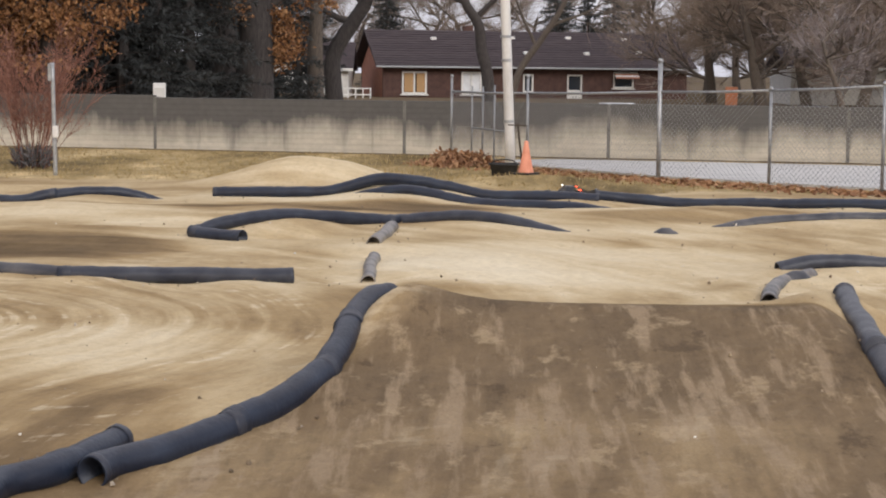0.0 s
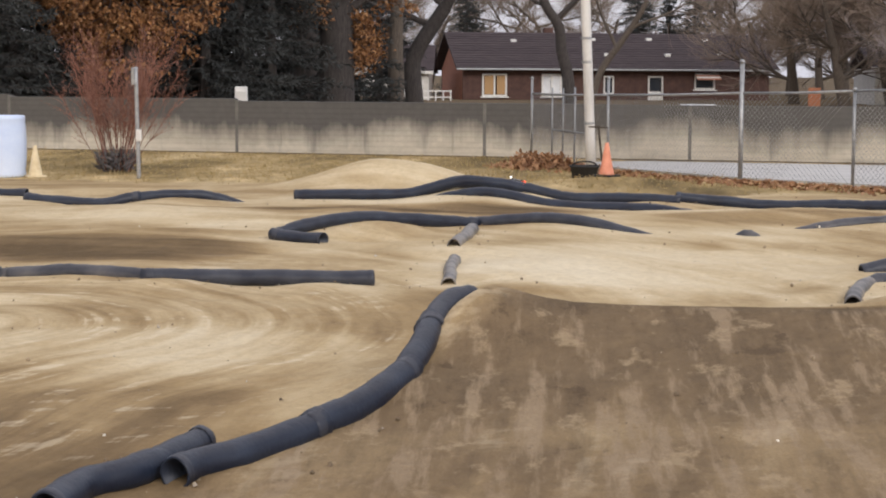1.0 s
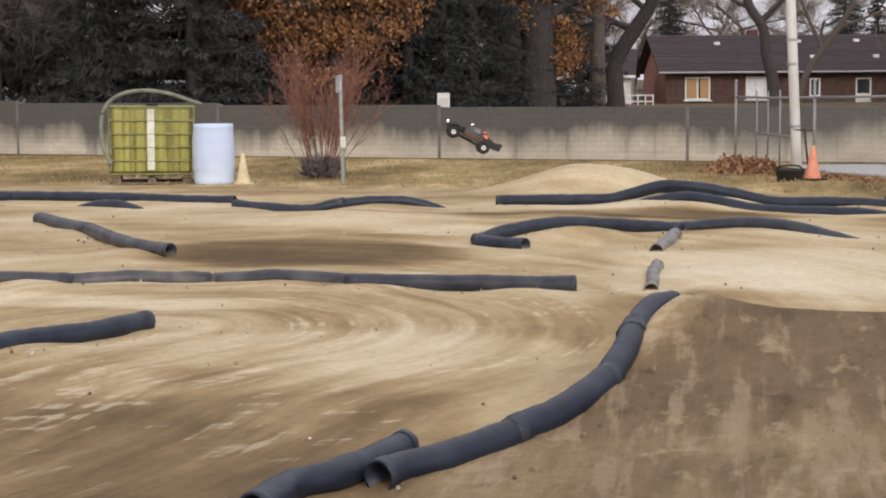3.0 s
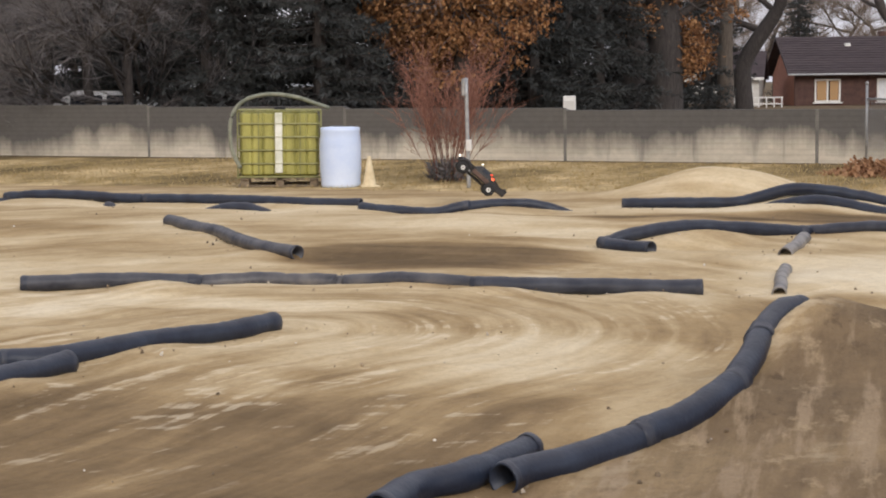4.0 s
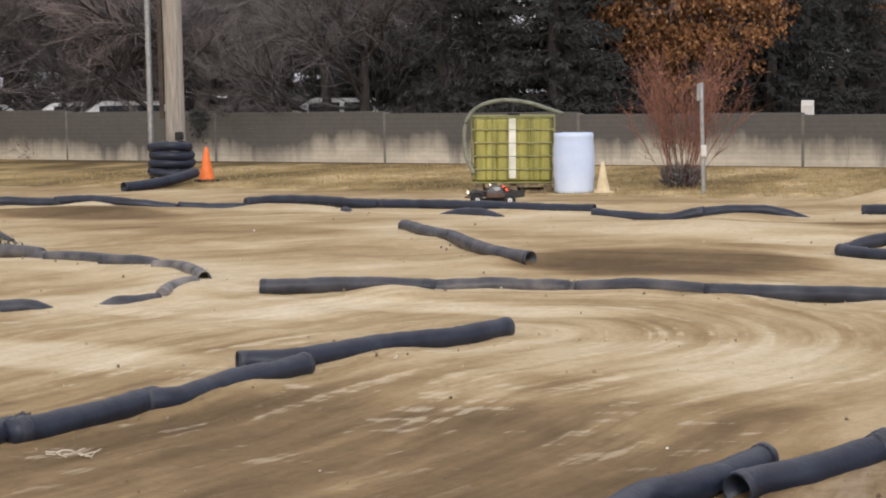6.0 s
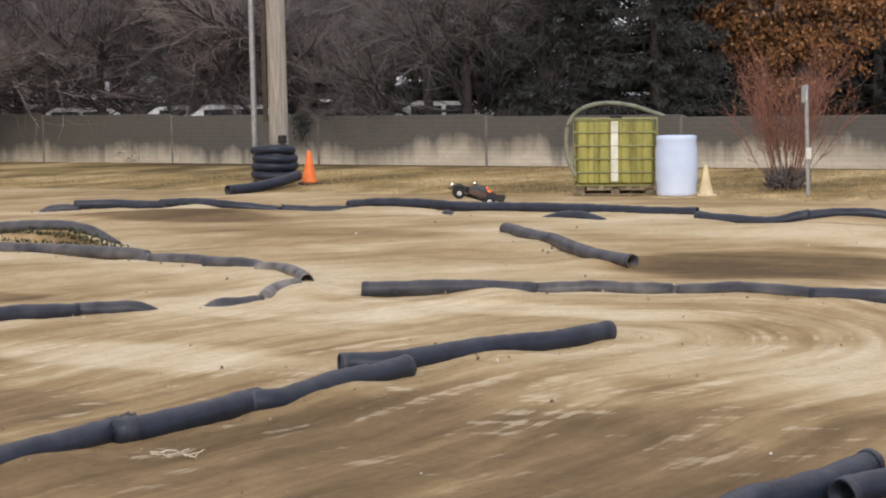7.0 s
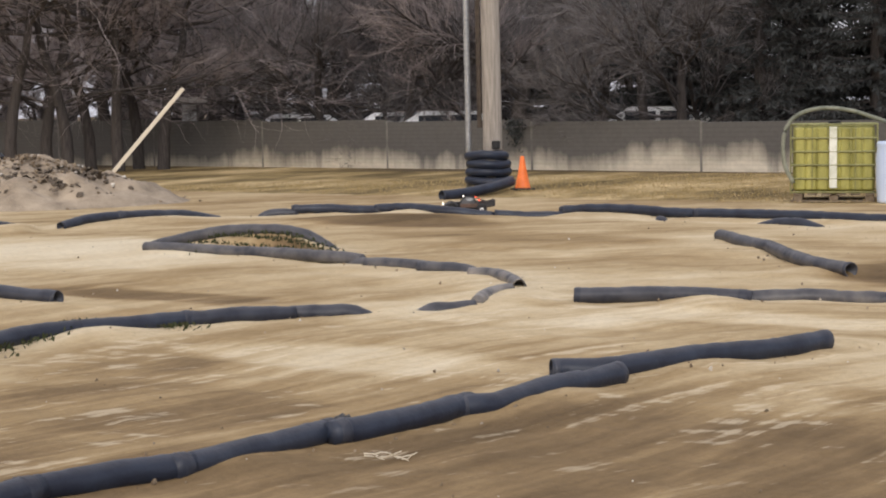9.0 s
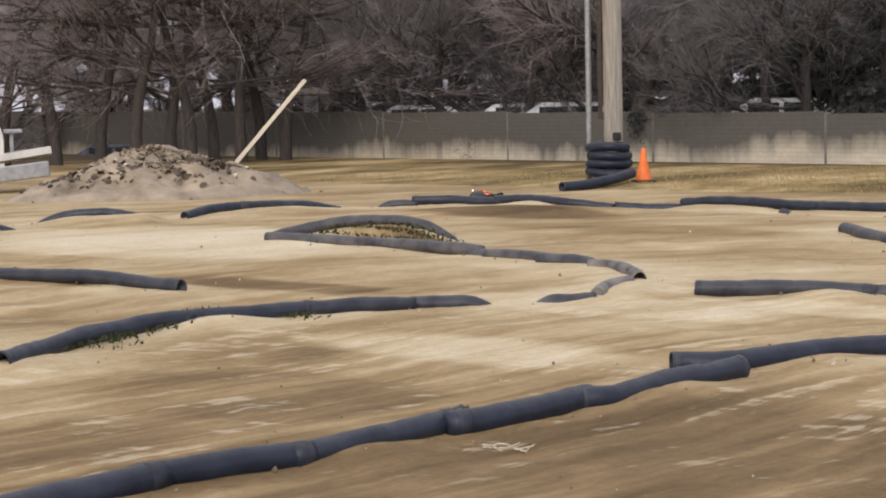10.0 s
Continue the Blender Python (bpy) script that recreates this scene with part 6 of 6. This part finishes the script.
def toy_truck():
    truck = new("toy_truck")
    tagged(truck, "black radio-controlled desert truck with white rims, jumping along the track", "toy truck")
    # x forward, origin midway between the axles at axle height
    part("chassis", box(0.50, 0.13, 0.035, (0, 0, -0.005), 0.012), "rubber", truck)
    bonnet = slab([(0.325, 0.045, 0.09), (0.32, 0.085, 0.10), (0.22, 0.108, 0.12), (0.09, 0.112, 0.125), (0.09, 0.04, 0.125), (0.15, 0.03, 0.09), (0.28, 0.03, 0.09)], 0.1)
    bmesh.ops.bevel(bonnet, geom=list(bonnet.edges), offset=0.008, segments=2, affect="EDGES")
    part("bonnet", bonnet, "truck_paint", truck)
    cab = slab([(0.10, 0.10, 0.12), (0.03, 0.17, 0.10), (-0.01, 0.182, 0.095), (-0.10, 0.178, 0.095), (-0.155, 0.11, 0.118), (-0.155, 0.02, 0.12), (0.10, 0.02, 0.12)], 0.1)
    bmesh.ops.bevel(cab, geom=list(cab.edges), offset=0.008, segments=2, affect="EDGES")
    part("cab", cab, "truck_paint", truck)
    for s in (-1, 1):
        part("door_graphic", box(0.24, 0.006, 0.055, (-0.03, s * 0.124, 0.062), 0.002), "truck_brown", truck, "bronze side graphic")
        part("side_window", box(0.085, 0.005, 0.042, (-0.045, s * 0.108, 0.142), 0.002, turn=pose(0, 0, 0, s * 12)), "glass", truck)
        fender = [Vector((BASE + 0.088 * math.cos(a), s * 0.135, 0.012 + 0.088 * math.sin(a))) for a in np.linspace(0.35, 2.7, 9)]
        part("fender", sweep(fender, 0.024, 6), "truck_paint", truck)
        bed = slab([(-0.15, 0.115, 0.008), (-0.30, 0.112, 0.008), (-0.41, 0.135, 0.008), (-0.40, 0.05, 0.008), (-0.28, 0.045, 0.008), (-0.15, 0.03, 0.008)], 0.1)
        bmesh.ops.translate(bed, verts=bed.verts, vec=(0, s * 0.118, 0))
        part("bed_side", bed, "truck_paint", truck)
        part("cage_bar", sweep(spline([(-0.10, s * 0.085, 0.18), (-0.2, s * 0.085, 0.14), (-0.33, s * 0.085, 0.10)], 0.03), 0.007, 6), "dark_steel", truck)
        part("rear_arm", sweep([(-0.06, s * 0.07, 0.0), (-BASE, s * 0.09, 0.005)], 0.011, 6), "dark_steel", truck)
        part("front_arm", sweep([(0.17, s * 0.03, 0.01), (BASE, s * 0.10, 0.0)], 0.010, 6), "dark_steel", truck)
        for x in (BASE - 0.02, -BASE + 0.04):
            part("shock", sweep([(x, s * 0.085, 0.0), (x - 0.015, s * 0.06, 0.11)], 0.013, 8), "truck_brown", truck)
        part("headlight", box(0.014, 0.03, 0.03, (0.325, s * 0.06, 0.09), 0.005), "lamp_white", truck, "lit white headlight")
        part("roof_light", box(0.014, 0.055, 0.02, (0.035, s * 0.04, 0.19), 0.004), "lamp_white", truck, "lit white roof light")
        part("tail_light", box(0.03, 0.022, 0.016, (-0.135, s * 0.05, 0.168), 0.004), "lamp_red", truck, "lit red lamp behind the cab")
    part("cage_light", box(0.03, 0.11, 0.018, (-0.185, 0, 0.135), 0.005), "lamp_red", truck, "lit red lamp strip")
    part("light_bar", box(0.02, 0.19, 0.014, (0.025, 0, 0.181), 0.004), "dark_steel", truck)
    part("bed_floor", box(0.24, 0.21, 0.012, (-0.265, 0, 0.06), 0.004), "truck_paint", truck)
    part("tail_panel", box(0.012, 0.235, 0.095, (-0.39, 0, 0.10), 0.004, turn=pose(0, 0, 0, 0, 14)), "truck_paint", truck)
    part("front_bumper", sweep(spline([(0.31, -0.1, 0.03), (0.355, -0.05, 0.025), (0.355, 0.05, 0.025), (0.31, 0.1, 0.03)], 0.03), 0.009, 6), "dark_steel", truck)
    part("rear_bumper", sweep(spline([(-0.25, -0.10, 0.03), (-0.36, -0.11, 0.045), (-0.40, -0.06, 0.05), (-0.40, 0.06, 0.05), (-0.36, 0.11, 0.045), (-0.25, 0.10, 0.03)], 0.03), 0.009, 6), "dark_steel", truck)
    spare = new("spare_wheel")
    spare.parent = truck
    spare.matrix_basis = pose(-0.27, 0, 0.085, 0, -20)
    smooth(part("tyre", lathe([(0.035, -0.022), (0.058, -0.022), (0.062, 0), (0.058, 0.022), (0.035, 0.022)], 20), "rubber", spare))
    part("rim", lathe([(0.034, -0.018), (0.034, 0.018)], 12), "rim_white", spare)
    wheels = []
    for x in (BASE, -BASE):
        for s in (-1, 1):
            w = new("wheel")
            w.parent = truck
            tyre = lathe([(0.038, -0.036), (0.066, -0.036), (0.075, -0.026), (WHEEL_R, 0), (0.075, 0.026), (0.066, 0.036), (0.038, 0.036)], 28, turn=pose(0, 0, 0, 90))
            smooth(part("tyre", tyre, "rubber", w))
            rim = lathe([(0.042, -0.032), (0.042, 0.032)], 18, turn=pose(0, 0, 0, 90))
            for k in range(6):
                box(0.012, 0.012, 0.058, (0, s * 0.031, 0), bm=rim, turn=pose(0, 0, 0, 0, k * 30))
            part("rim", rim, "rim_white", w)
            part("hub", lathe([(0.009, -0.04), (0.009, 0.04)], 8, turn=pose(0, 0, 0, 90)), "dark_steel", w)
            wheels.append((w, x, s * 0.135))
    return truck, wheels


TRUCK, WHEELS = toy_truck()

FLIGHT = [  # seconds, bearing, distance, axle height, nose-up degrees
    (0, -3.95, 21.80, 0.121, 0),    (0.3, -2.76, 21.81, 0.122, 0),    (0.6, -1.58, 21.81, 0.138, 2),    (0.9, -0.09, 21.82, 0.203, 8),
    (1.1, 0.92, 21.83, 0.318, 16),    (1.2, 1.35, 21.83, 0.397, 20),    (1.3, 1.77, 21.83, 0.476, 22),    (1.5, 2.28, 21.84, 0.572, 25),
    (1.8, 3.50, 21.84, 0.755, 25),    (2.1, 4.69, 21.85, 0.890, 26),    (2.4, 5.88, 21.86, 0.968, 27),    (2.7, 7.13, 21.86, 0.994, 28),
    (3.8, 11.49, 21.89, 0.672, 36),    (4.0, 12.23, 21.90, 0.541, 42),    (4.2, 13.03, 21.90, 0.430, 38),    (4.4, 13.81, 21.78, 0.320, 12),
    (4.7, 15.02, 21.60, 0.235, -9),    (5, 16.11, 21.85, 0.210, -4),    (5.3, 17.11, 22.10, 0.225, -3),    (5.7, 18.24, 22.60, 0.235, 0),
    (6.8, 22.37, 23.50, 0.330, 12),    (7, 23.15, 23.73, 0.370, 17),    (7.2, 23.87, 23.97, 0.415, 14),    (7.4, 24.60, 24.20, 0.467, 8),
    (7.6, 25.35, 24.40, 0.488, 3),    (7.8, 26.04, 24.60, 0.496, 2),    (8, 26.79, 24.80, 0.464, 0),    (8.2, 27.52, 24.77, 0.442, -1),
    (8.4, 28.23, 24.73, 0.358, -1),    (8.6, 28.92, 24.70, 0.324, -1),    (8.8, 29.61, 24.85, 0.275, 0),    (9, 30.31, 25.00, 0.265, 0),
    (9.2, 30.95, 25.24, 0.265, 0),    (9.5, 32.19, 25.60, 0.260, 2),    (9.8, 33.29, 25.84, 0.225, 0),    (10, 33.90, 26.00, 0.205, -2),
]


def motions():
    rows, far, last = [], 0.0, None
    for t, az, r, z, tip in FLIGHT:
        a = radians(az)
        x, y = -math.sin(a) * r, math.cos(a) * r
        z = max(z, z_at(x, y) + WHEEL_R - 0.004)
        rows.append((t, pose(x, y, z, 0, 0, 180 + az + 4) @ pose(0, 0, 0, 0, -tip, 0)))
    walk(TRUCK, rows)
    # the wheels roll at the truck's pace: 1.75 m a second
    turn = math.degrees(1.75 / WHEEL_R) / FPS
    for w, x, y in WHEELS:
        walk(w, [(k / FPS, pose(x, y, 0, 0, turn * k, 0)) for k in range(int(10 * FPS) + 1)])


motions()
